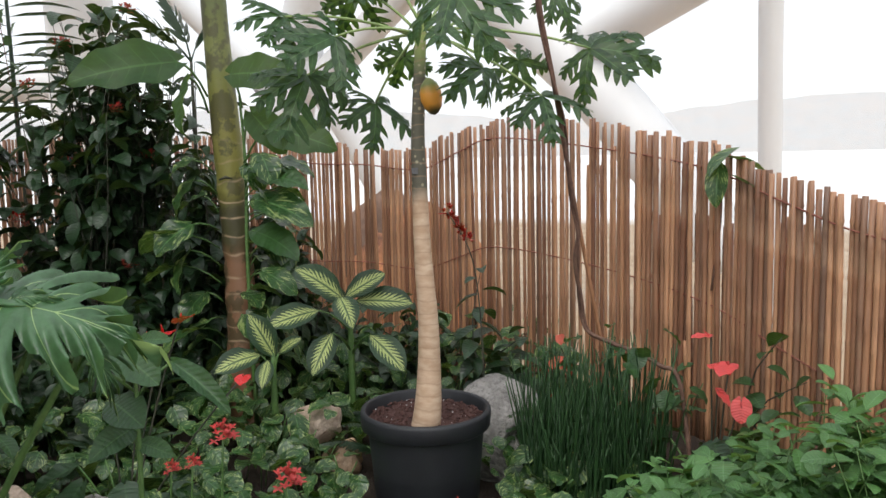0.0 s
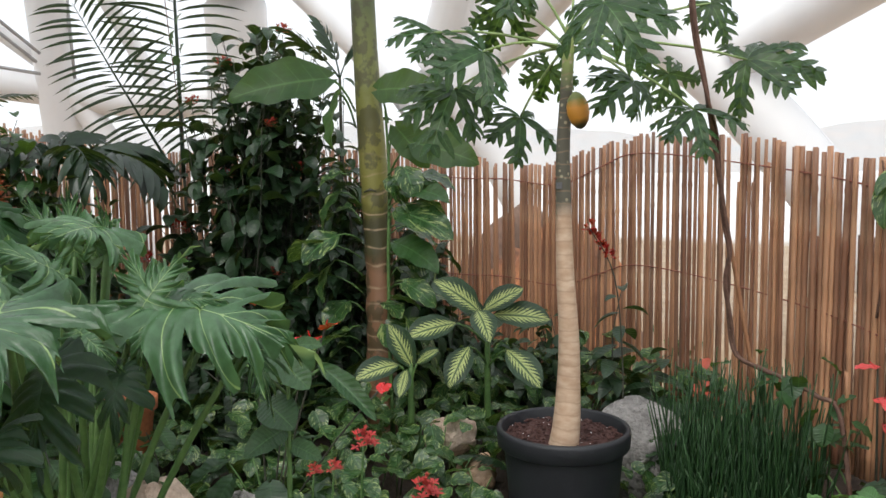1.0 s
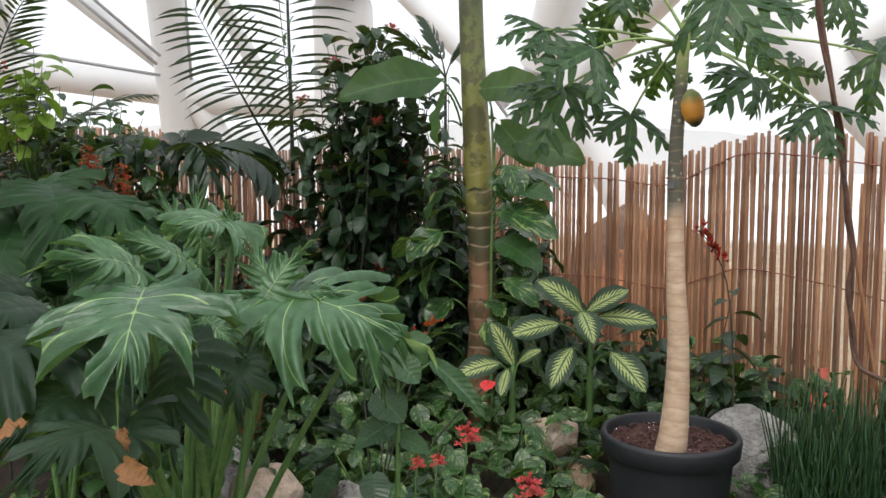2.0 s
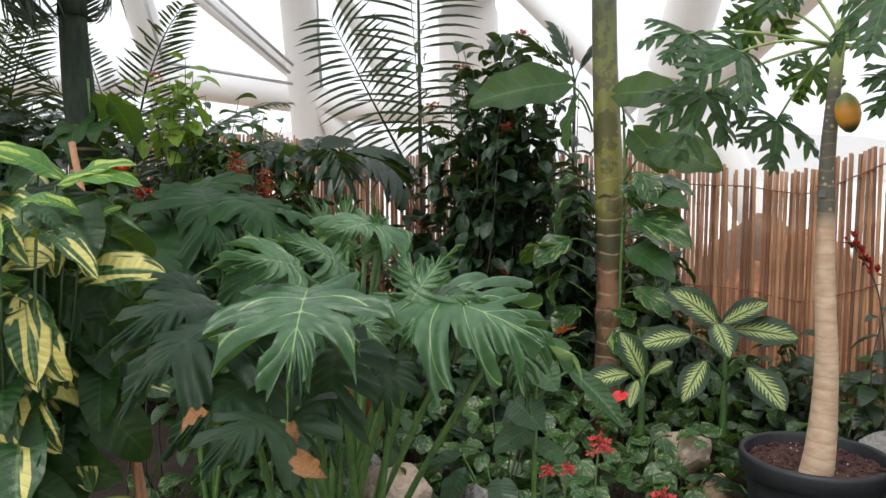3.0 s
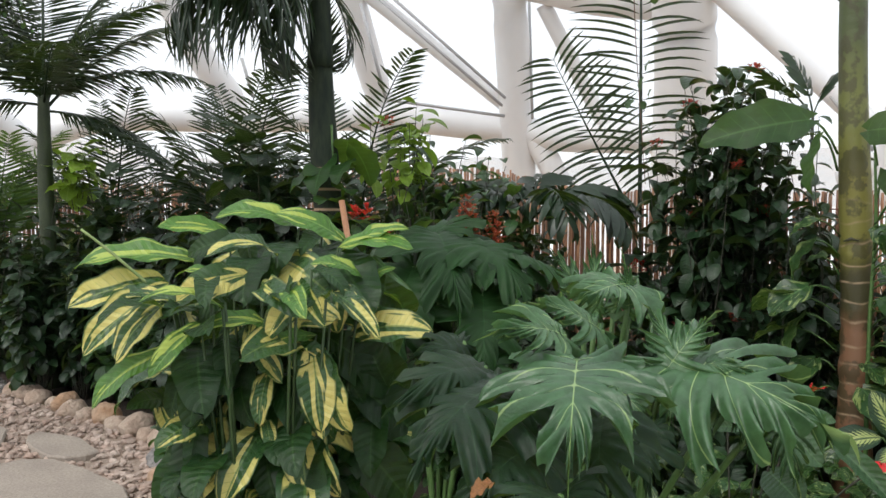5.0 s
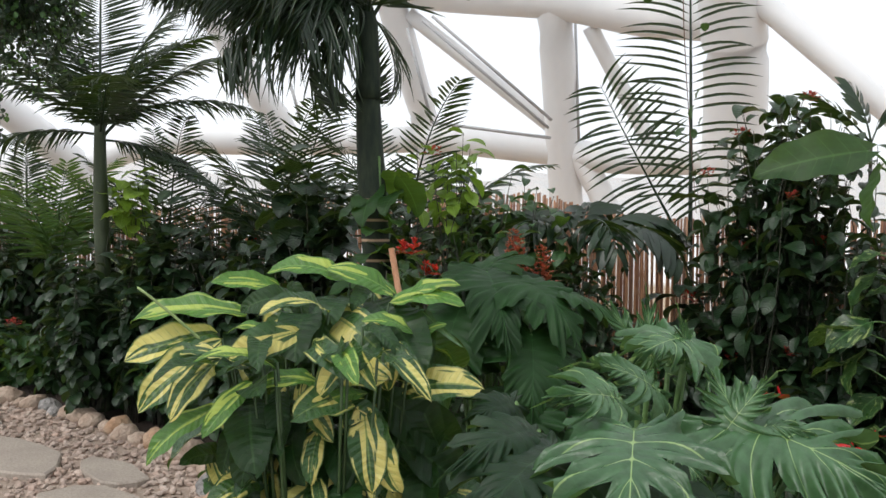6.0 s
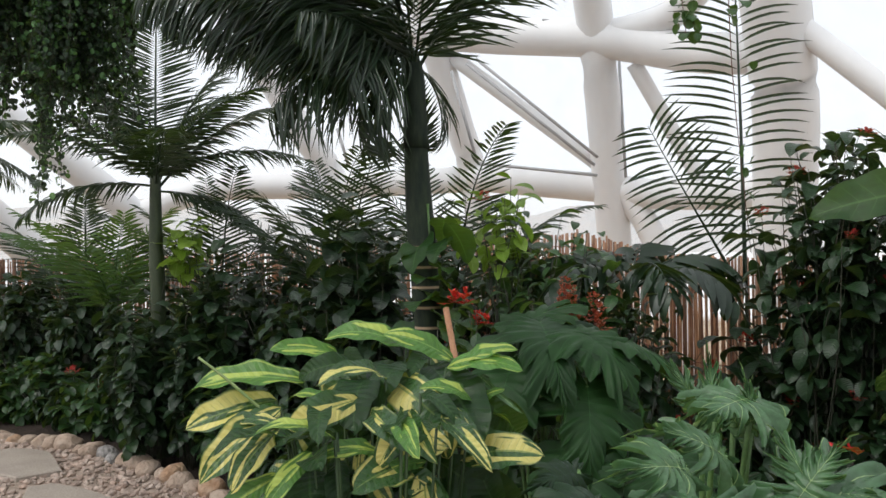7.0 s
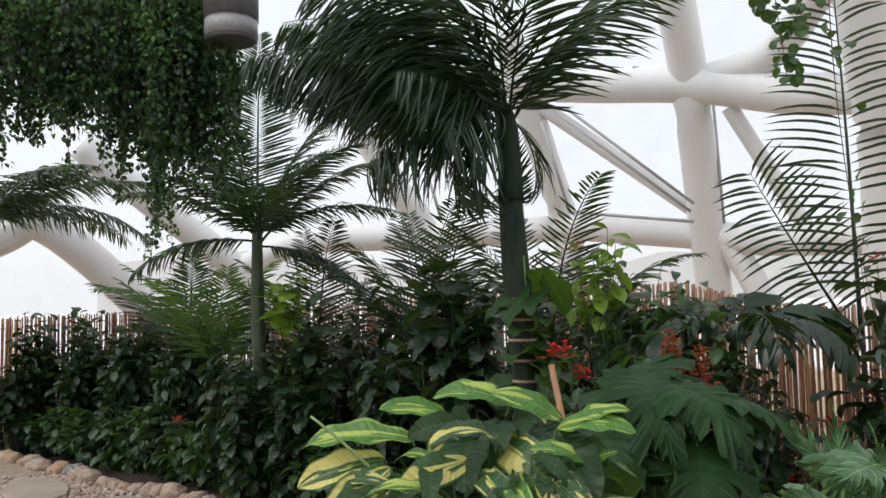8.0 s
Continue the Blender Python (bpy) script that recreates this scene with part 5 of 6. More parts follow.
def palms():
    # dark-stemmed palm behind the ginger: fronds by tip, arch, leaflet and lift of the leaflets
    crown = Vector((-3.58, 2.95, 2.62))
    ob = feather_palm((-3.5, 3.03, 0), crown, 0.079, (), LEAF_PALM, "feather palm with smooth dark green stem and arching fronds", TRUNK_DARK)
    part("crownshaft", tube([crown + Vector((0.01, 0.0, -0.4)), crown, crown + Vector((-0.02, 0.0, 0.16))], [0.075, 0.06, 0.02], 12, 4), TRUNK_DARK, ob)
    drooping = ((-4.23, 1.68, 3.04, 0.9, 0.62, -1.0), (-3.90, 2.17, 2.41, 1.3, 0.6, -0.6), (-3.24, 3.36, 3.37, 0.3, 0.5, 0.2), (-3.89, 1.90, 3.34, 0.9, 0.6, -0.9), (-3.68, 2.62, 2.19, 1.9, 0.5, -0.6), (-4.71, 2.53, 3.04, 1.0, 0.6, -0.9), (-2.75, 3.35, 3.36, 0.8, 0.5, -0.2), (-3.46, 2.11, 3.53, 0.6, 0.6, -0.4), (-3.62, 3.18, 2.22, 2.0, 0.4, -0.5), (-4.06, 2.79, 3.67, 0.8, 0.6, -0.6), (-4.64, 2.09, 3.42, 1.0, 0.62, -1.1),)
    raised = ((-4.30, 1.67, 3.00, 0.5, 0.5, -1.3), (-4.33, 2.00, 3.28, 0.5, 0.52, -1.3), (-3.90, 2.08, 3.23, 0.5, 0.5, -1.2), (-3.51, 2.13, 2.83, 0.7, 0.5, -1.1), (-3.26, 2.53, 3.40, 0.5, 0.6, -0.5), (-3.80, 2.16, 3.50, 0.9, 0.6, -0.9), (-3.47, 2.38, 2.51, 1.3, 0.55, -0.7), (-3.03, 2.67, 3.41, 0.6, 0.55, -0.3))
    for k, (x, y, z, arch, leaflet, lift) in enumerate(drooping + raised):
        p = crown + Vector((0, 0, 0.04 * (k % 3)))
        az, el = toward(p, (x, y, z))
        ln = (Vector((x, y, z)) - p).length * (1 + arch * arch / 26)
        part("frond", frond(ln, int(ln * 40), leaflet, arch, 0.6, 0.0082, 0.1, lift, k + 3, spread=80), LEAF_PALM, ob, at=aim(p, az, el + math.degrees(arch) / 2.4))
    fr = ((60, 85, 1.9, 0.3, 0.4, 0.5), (100, 74, 1.7, 0.5, 0.4, 0.5), (-10, 72, 1.6, 0.6, 0.4, 0.6), (-30, 52, 1.5, 0.8, 0.36, 0.6), (-45, 25, 1.2, 0.7, 0.36, 0.7), (140, 40, 1.3, 0.9, 0.36, 0.7), (150, 8, 1.1, 0.9, 0.36, 0.8), (-20, 0, 1.0, 0.9, 0.34, 0.8),
          (95, 60, 1.3, 0.9, 0.36, 0.6), (200, 45, 1.1, 0.9, 0.36, 0.6), (250, 40, 1.1, 0.9, 0.36, 0.7), (20, 65, 1.3, 0.7, 0.36, 0.6), (300, 55, 1.2, 0.8, 0.36, 0.6), (170, 65, 1.3, 0.7, 0.36, 0.6))
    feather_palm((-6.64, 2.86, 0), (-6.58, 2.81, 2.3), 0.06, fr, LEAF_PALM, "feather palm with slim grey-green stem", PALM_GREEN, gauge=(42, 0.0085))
    rng = random.Random(31)
    fr = [(az, rng.uniform(45, 78), rng.uniform(1.0, 1.5), rng.uniform(0.6, 1.3), 0.34, 0.5) for az in (30, 75, 120, 165, 215, 260, 300, 345, 55, 140)]
    feather_palm((-7.7, 2.85, 0), (-7.7, 2.85, 1.15), 0.05, fr, LEAF_PALM_LIGHT, "young feather palm with light green fronds", PALM_GREEN)
    fr = [(az, rng.uniform(10, 40), rng.uniform(1.9, 2.4), rng.uniform(0.7, 1.2), 0.5, 0.9) for az in (-28, -45, -10, -70, 290, 20, 160, 60)]
    feather_palm((-10.9, 1.6, 0), (-10.75, 1.35, 2.85), 0.08, fr, LEAF_PALM, "tall dark feather palm at the end of the bed", TRUNK_DARK, gauge=(34, 0.01))
    fr = [(az, rng.uniform(55, 86), rng.uniform(1.3, 1.8), rng.uniform(0.5, 1.1), 0.34, 0.4) for az in (20, 70, 120, 165, 250, 320)]
    for p in ((-5.3, 3.7), (-4.6, 4.2), (-6.9, 3.5), (-5.9, 4.0), (-8.5, 2.9)):
        feather_palm((*p, 0), (*p, 0.95), 0.035, fr, LEAF_PALM, "clumping dark palm with fine fronds against the fence", STEM_DARK, gauge=(24, 0.0085))
    # slender palm with upright fronds before the big beam
    ob = thing("slender_palm", (-2.56, 4.9, 0), "slender palm with upright open feather fronds", "palm", top=2.2)
    part("stem", tube([(-2.56, 4.9, 0), (-2.56, 4.9, 0.9), (-2.57, 4.9, 1.45)], [0.016, 0.012, 0.009], 7, 4), STEM_DARK, ob)
    for p, az, el, ln, arch, lf, pr in (((-2.57, 4.9, 1.3), 40, 88, 2.3, 0.12, 0.5, 38), ((-2.6, 4.88, 1.3), 135, 58, 1.15, 0.35, 0.4, 24)):
        part("frond", frond(ln, pr, lf, arch, 0.35, 0.0095, 0.12, 0.4, 7, 0.6, 84, 0.3), LEAF_PALM, ob, at=aim(p, az, el) @ pose(0, 0, 0, 0, 0 if el > 85 else 80))


papaya()
ringed_palm()
philodendron()
shell_ginger()
palms()


# ---- bed plants near the pot ----
def dieffenbachia():
    kinds = [mesh_of("leaf", chorded(blade(0.3, 0.085, 0.75, 0.8, 14, 3, d, 0.22, 0.25, wave=0.05, seed=k)), LEAF_DIEFF) for k, d in ((1, 0.4), (2, 0.8), (3, 0.6))]
    tall = (
        (-0.60, 3.77, 0.71, -0.82, 3.64, 0.66, 0), (-0.50, 3.78, 0.77, -0.42, 3.60, 0.65, 0), (-0.49, 3.83, 0.75, -0.71, 3.78, 0.91, 0), (-0.48, 3.83, 0.76, -0.28, 3.84, 0.87, 0),
        (-0.53, 3.71, 0.61, -0.61, 3.57, 0.44, 0), (-0.36, 3.75, 0.59, -0.19, 3.62, 0.44, 0), (-0.43, 3.84, 0.74, -0.15, 3.82, 0.72, 0), (-0.46, 3.88, 0.71, -0.62, 3.92, 0.78, 0),)
    low = (
        (-0.79, 3.63, 0.52, -0.90, 3.61, 0.73, 0), (-0.85, 3.60, 0.54, -1.03, 3.47, 0.49, 0), (-0.77, 3.63, 0.54, -0.66, 3.62, 0.61, 0), (-0.81, 3.58, 0.52, -0.82, 3.46, 0.42, 0),)
    for base, z, leaves in (((-0.46, 3.84, 0), 0.72, tall), ((-0.8, 3.63, 0), 0.54, low)):
        ob = plant("dieffenbachia", base, "dieffenbachia with cream feathered green leaves", "foliage plant", "dieffenbachias")
        part("stem", tube([base, (base[0], base[1], z * 0.6), (base[0], base[1], z)], [0.018, 0.016, 0.01], 8, 3), STEM_GREEN, ob)
        for k, (x, y, lz, tx, ty, tz, roll) in enumerate(leaves):
            stalk = part("leaf_stalk", tube(arc((base[0], base[1], min(z, lz) - 0.12), (x, y, lz), 0.02, 3), [0.007, 0.006, 0.005, 0.004], 5), STEM_GREEN, ob)
            piece("leaf", kinds[k % 3], stalk, laid((x, y, lz), (tx, ty, tz), roll, 0.92, (0.1, -0.75, 0.65)), base)


def ground_cover():
    """Marbled heart leaves that carpet the bed."""
    rng = random.Random(77)
    kinds = [heart(0.1, s) for s in (1, 2, 3, 4)]
    meshes = [mesh_of("leaf", k, LEAF_POTHOS) for k in kinds]
    ob = thing("pothos_carpet", (-0.9, 3.0, 0), "carpet of pothos with cream marbled heart leaves", "ground cover", top=0.25, depth=2.62)
    rest, runners, near = [], [], 0
    for k in range(1700):
        x, y = rng.uniform(-2.5, 0.75), rng.uniform(2.05, 4.6)
        if math.hypot(x + 0.08, y - 2.9) < 0.28 or (y < 2.5 and rng.random() < 0.55):
            continue
        hump = 0.09 + 0.12 * max(0, noise.noise((x * 1.7, y * 1.7, 5)) + 0.5) + 0.13 * max(0, y - 2.8)
        z = hump * rng.uniform(0.45, 1.15) + 0.04
        m = aim((x, y, z), 180 + rng.gauss(0, 75), rng.uniform(-50, 20), rng.uniform(-30, 30), rng.uniform(0.6, 1.25))
        if near < 290 and -1.6 < x < 0 and y < 3.3:
            piece("leaf", meshes[k % 4], ob, m)
            near += 1
        else:
            rest.append(moved(kinds[k % 4], m))
        if k % 5 == 0:
            runners.append(tube(arc((x, y, 0.03), (x + rng.uniform(-0.1, 0.1), y + rng.uniform(-0.1, 0.1), z), 0.03, 3), [0.003] * 4, 4))
    tagged(part("leaves", joined(rest), LEAF_POTHOS, ob), kind="stuff")
    tagged(part("runners", joined(runners), STEM_GREEN, ob), kind="stuff")


def rocks():
    def rock(name, p, size, mat, seed, label, facet=0.35, sub=4, rz=0, group=""):
        ob = part(name, stone_shape(seed, *size, sub=sub, rough=0.3, facet=facet), mat, None, at=Matrix.Translation((p[0], p[1] + 0.11, p[2] + 0.02)) @ pose(0, 0, 0, 0, 0, rz))
        tagged(ob, label, "rock", group)
    rock("boulder", (0.25, 3.36, 0.2), (0.26, 0.19, 0.27), BOULDER, 4, "angular grey boulder behind the black pot", 0.4)
    rock("rock", (-0.6, 3.42, 0.2), (0.12, 0.09, 0.1), ROCK_TAN, 7, "pinkish tan rock among heart leaves", 0.4)
    rock("rock", (-0.47, 3.35, 0.08), (0.1, 0.08, 0.09), ROCK_ORANGE, 9, "brown rock low among heart leaves", 0.4)
    rock("rock", (-1.56, 2.5, 0.16), (0.17, 0.13, 0.15), ROCK_TAN, 12, "rounded tan rock in the bed", 0.2)
    rock("rock", (-1.72, 2.52, 0.2), (0.1, 0.1, 0.16), BOULDER, 13, "grey rounded rock in the bed", 0.2)
    rock("rock", (-1.24, 2.62, 0.1), (0.12, 0.1, 0.12), BOULDER, 15, "grey rounded rock in the bed", 0.2)
    rock("rock", (-1.68, 2.72, 0.06), (0.15, 0.12, 0.1), ROCK_TAN, 16, "rounded tan rock in the bed", 0.2)
    part_ob = thing("terracotta_shard", (-2.05, 3.2, 0.0), "broken orange terracotta pot stood on soil", "pot", top=0.35)
    v, f, uv = lathe([(0.07, 0.0), (0.1, 0.22), (0.115, 0.22), (0.118, 0.27), (0.108, 0.272), (0.09, 0.2), (0.06, 0.02)], 24)
    part("pot_body", (v + np.array((-2.05, 3.2, 0.1)), f, uv), TERRACOTTA, part_ob)
    rng = random.Random(40)
    x = -11.8
    k = 0
    while x < -3.6:
        s = rng.uniform(0.07, 0.13)
        ob = part("edging_stone", stone_shape(50 + k, s, s * 0.8, s * 0.72, sub=3, rough=0.28, facet=0.12), (ROCK_TAN, BOULDER, ROCK_ORANGE)[rng.choice((0, 0, 2, 0, 1))], None, at=Matrix.Translation((x, edge_y(x) + rng.uniform(-0.03, 0.05), s * 0.35)) @ pose(0, 0, 0, 0, 0, rng.uniform(0, 360)))
        tagged(ob, "rounded edging stone between gravel and bed", "rock", "edging stones")
        x += s * 1.75
        k += 1


def horsetail():
    rng = random.Random(61)
    ob = thing("horsetail_clump", (0.62, 3.05, 0), "dense clump of thin dark green horsetail reeds", "reeds", top=0.6)
    shapes = [tube([(0, 0, 0), (0.012 * math.cos(k), 0.012 * math.sin(k), 0.5), (0.05 * math.cos(k), 0.05 * math.sin(k), 1.0)], [0.0038, 0.0034, 0.0022], 5, 3) for k in range(6)]
    meshes = [mesh_of("reed", sh, LEAF_REED) for sh in shapes]
    rest = []
    for k in range(560):
        a, r = rng.uniform(0, math.tau), math.sqrt(rng.random())
        x, y = 0.6 + 0.3 * r * math.cos(a), 3.05 + 0.22 * r * math.sin(a)
        m = Matrix.Translation((x, y, 0)) @ pose(0, 0, 0, rng.gauss(0, 5), rng.gauss(0, 5), rng.uniform(0, 360)) @ Matrix.Diagonal((1, 1, 0.26 + 0.42 * rng.random() ** 1.4, 1))
        if k < 290:
            piece("reed", meshes[k % 6], ob, m)
        else:
            rest.append(moved(shapes[k % 6], m))
    tagged(part("reeds", joined(rest), LEAF_REED, ob), kind="stuff")


def anthurium(base, blooms, leaves, label, mat=PETAL_RED, seed=0):
    rng = random.Random(seed)
    ob = thing("anthurium", base, label, "anthurium", "anthuriums", top=max(b[0][2] for b in blooms))
    spathe = mesh_of("spathe", blade(0.1, 0.045, 0.4, 0.7, 10, 3, 0.3, 0.12, 0.1, 0.2, wave=0.08), mat)
    spike = tube([(0, 0.01, 0.002), (0, 0.025, 0.014), (0, 0.04, 0.024)], [0.004, 0.0036, 0.0025], 7, 3)
    lf = [mesh_of("leaf", heart(0.2, s, half=0.07, nu=12), LEAF_DEEP) for s in (1, 2)]
    for p, az, el, s in blooms:
        stalk = part("flower_stalk", tube(arc((base[0], base[1], base[2] + 0.02), p, 0.04, 5), [0.0035] * 6, 5), STEM_DARK, ob)
        piece("spathe", spathe, stalk, aim(p, az, el, 0, s), base)
        part("spadix", spike, mat, stalk, at=aim(p, az, el, 0, s), base=base)
    for k in range(leaves):
        az = k * 137.5 + rng.uniform(-20, 20)
        q = Vector(base) + pose(0, 0, 0, 0, 0, az) @ Vector((0, rng.uniform(0.08, 0.2), rng.uniform(0.12, 0.38)))
        stalk = part("leaf_stalk", tube(arc(base, q, 0.03, 4), [0.004] * 5, 5), STEM_GREEN, ob)
        piece("leaf", lf[k % 2], stalk, aim(q, az, rng.uniform(-45, -5), rng.uniform(-20, 20), rng.uniform(0.75, 1.2)), base)


def red_flowers():
    anthurium((1.02, 2.85, 0), (((0.99, 2.8, 0.62), 215, -5, 0.85), ((1.05, 2.78, 0.63), 140, -8, 0.95), ((1.0, 2.76, 0.54), 230, -40, 0.7), ((1.09, 2.76, 0.5), 160, -60, 0.85), ((1.0, 2.84, 0.72), 100, 5, 0.8)), 12, "anthurium with waxy coral red blooms and dark leaves", PETAL_PINK, 3)
    anthurium((-1.2, 2.75, 0.0), (((-1.24, 2.72, 0.94), 170, 25, 1.25), ((-1.0, 2.7, 0.82), 190, 10, 1.1), ((-0.95, 2.72, 0.85), 230, 30, 0.9), ((-1.06, 2.68, 0.8), 120, -20, 0.8), ((-0.7, 2.62, 0.68), 180, -10, 0.6)), 12, "anthurium with bright red blooms among dark leaves", PETAL_RED, 4)
    head = spray(0.042, 24, 3, 0.022)
    for p, s in (((-0.75, 2.49, 0.52), 1.0), ((-0.52, 2.39, 0.4), 1.1), ((-0.86, 2.5, 0.42), 0.6), ((-0.95, 2.55, 0.38), 0.6), ((0.03, 2.6, 0.2), 0.6)):
        ob = thing("coral_flower", (p[0] - 0.04, p[1] + 0.05, 0.0), "small plant with a feathery coral red flower head", "flower", "coral flowers")
        part("stem", tube(arc((p[0] - 0.04, p[1] + 0.05, 0), p, 0.03, 4), [0.004] * 5, 5), STEM_GREEN, ob)
        part("flower_head", head, PETAL_PINK, ob, at=aim(p, 40, 20, 0, s))
    ob = thing("red_spike_flower", (0.17, 3.4, 0), "thin arching stem with a red flower spike", "flower")
    part("stem", tube([(0.17, 3.4, 0), (0.17, 3.4, 0.5), (0.13, 3.4, 0.9), (0.02, 3.38, 1.1)], [0.005, 0.004, 0.003, 0.002], 5, 5), STEM_DARK, ob)
    part("flower_spike", joined([moved(spray(0.03, 8, k, 0.03), Matrix.Translation((0.11 - 0.022 * k, 3.39, 0.97 + 0.03 * k))) for k in range(5)]), PETAL_RED, ob)


def broad_leaf_plant():
    base = (-0.74, 1.85, 0)
    ob = plant("peace_lily", base, "upright plant with broad pointed mid-green leaves", "foliage plant")
    kinds = [mesh_of("leaf", chorded(blade(0.17, 0.055, 0.5, 0.8, 14, 3, d, 0.25, 0.2, 0.08, wave=0.06, seed=k)), LEAF_LIGHT2) for k, d in ((1, 0.7), (2, 0.4))]
    top = Vector((base[0] + 0.01, base[1] - 0.01, 1.01))
    part("stem", tube([base, (base[0], base[1], 0.5), top], [0.009, 0.008, 0.004], 7, 4), STEM_GREEN, ob)
    leaves = (
        (-0.78, 1.85, 0.99, -0.67, 1.82, 0.91, 0, 1.1), (-0.79, 1.84, 0.87, -0.70, 1.79, 0.82, 0, 1.3), (-0.66, 1.89, 0.95, -0.51, 1.84, 0.83, 0, 0.4), (-0.85, 1.83, 0.97, -0.92, 1.76, 0.97, 0, 0.6),
        (-0.74, 1.90, 1.00, -0.66, 1.90, 1.00, 0, 0.8), (-0.74, 1.88, 1.01, -0.77, 1.87, 1.08, 0, 0.35), (-0.75, 1.85, 0.80, -0.81, 1.74, 0.76, 0, 0.8), (-0.74, 1.86, 0.76, -0.65, 1.84, 0.73, 0, 0.8),)
    for k, (x, y, z, tx, ty, tz, roll, wide) in enumerate(leaves):
        stalk = part("leaf_stalk", tube(arc((base[0], base[1], z - 0.08), (x, y, z), 0.01, 3), [0.004] * 4, 5), STEM_GREEN, ob)
        piece("leaf", kinds[k % 2], stalk, laid((x, y, z), (tx, ty, tz), roll, wide), base)


def coffee_like():
    ov = [oval(0.17, s, 0.21, 0.8, 9) for s in (1, 2)]
    bush("broadleaf_shrub", (0.25, 3.72, 0), [(0.18, 3.74, 0.78), (0.4, 3.66, 0.52), (0.3, 3.6, 0.42), (0.1, 3.7, 0.5), (0.5, 3.8, 0.4)], ov, 12, LEAF_DEEP, "shrub with dark glossy pointed leaves", seed=2, elev=(-25, 10))
    bush("fallen_leaf_shrub", (0.5, 3.5, 0), [(0.52, 3.4, 0.5), (0.6, 3.45, 0.42)], [oval(0.09, 3, 0.3)], 4, PETAL_ORANGE, "small stem with reddish brown leaves", seed=5)


def lianas():
    ob = thing("hanging_vine", (0.35, 2.97, 2.3), "twisted brown woody vine hanging to the ground", "vine")
    pts = [(0.33, 2.96, 2.35), (0.36, 2.98, 1.95), (0.41, 3.02, 1.7), (0.45, 3.07, 1.51), (0.5, 3.12, 1.25), (0.53, 3.16, 1.1), (0.52, 3.18, 0.98), (0.55, 3.22, 0.83), (0.58, 3.25, 0.69), (0.66, 3.24, 0.64), (0.77, 3.21, 0.6), (0.85, 3.14, 0.56), (0.91, 3.07, 0.5), (0.95, 3.0, 0.02)]
    part("strand", tube(pts, [0.009] * len(pts), 7, 6), VINE_BROWN, ob)
    tw = [(p[0] + 0.014 * math.cos(i * 2.1), p[1] + 0.014 * math.sin(i * 2.1), p[2]) for i, p in enumerate(pts[:11])]
    part("strand", tube(tw, [0.006] * len(tw), 6, 6), VINE_BROWN, ob)
    rng = random.Random(6)
    lf = mesh_of("leaf", heart(0.08, 2), LEAF_MID)
    for k in range(16):
        p = Vector(pts[rng.randrange(8, 13)]) + Vector((rng.gauss(0, 0.05), rng.gauss(0, 0.04), rng.gauss(0, 0.06)))
        piece("leaf", lf, ob, aim(p, rng.uniform(0, 360), rng.uniform(-50, 10), 0, rng.uniform(0.7, 1.2)))
    for a, b in (((0.78, 3.22, 0.0), (0.47, 3.06, 1.45)), ((0.97, 2.96, 0.0), (0.93, 2.95, 0.68))):
        st = thing("plant_stake", a, "thin brown cane stake in the soil", "stake", "plant stakes", top=1.0)
        part("cane_rod", tube([a, Vector(a).lerp(Vector(b), 0.5), b], [0.009, 0.0085, 0.007], 8, 3), STAKE, st)


def right_shrubs():
    hs = [oval(0.095, s, 0.27, 0.6, 8) for s in (1, 2, 3)]
    for k, (bx, by, z) in enumerate(((0.55, 2.1, 0.4), (0.85, 2.1, 0.48), (1.15, 2.2, 0.55), (1.4, 2.4, 0.6), (1.0, 2.5, 0.36), (0.75, 2.4, 0.3), (1.35, 2.05, 0.56))):
        bush("leafy_shrub", (bx, by, 0), around((bx, by, z), 0.22, 0.22, 0.13, 20, k + 70), hs, 10, LEAF_LIGHT, "low shrub with soft light green leaves", seed=k + 11, group="light green shrubs", elev=(-30, 25), cover=0.45, thick=0.004, stem=STEM_GREEN)
    cl = thing("fence_top_vine", (1.22, 3.62, 0.7), "vine with long green leaves on the fence top", "vine")
    lf = [mesh_of("leaf", blade(0.22, 0.05, 0.6, 0.8, 10, 2, 0.7, 0.25, 0.2, seed=s), LEAF_POTHOS) for s in (1, 2)]
    part("stem", tube([(1.25, 3.6, 0.7), (1.28, 3.58, 1.1), (1.24, 3.58, 1.38)], [0.006, 0.006, 0.004], 6, 5), VINE_BROWN, cl)
    for k, (p, az, el) in enumerate((((1.33, 3.5, 1.36), 112, -18), ((1.24, 3.5, 1.3), 150, -55), ((1.26, 3.5, 1.32), -95, -8), ((1.28, 3.48, 1.24), -110, -25))):
        piece("leaf", lf[k % 2], cl, aim(p, az, el, 0, 1.0))
    small = [oval(0.1, s, 0.32) for s in (4, 5)]
    bush("broadleaf_shrub", (1.4, 3.15, 0), [(1.32, 2.95, 0.68), (1.42, 2.95, 0.5), (1.3, 2.9, 0.4)], small, 5, LEAF_MID, "thin stem with a few dark leaves before the fence", seed=9)


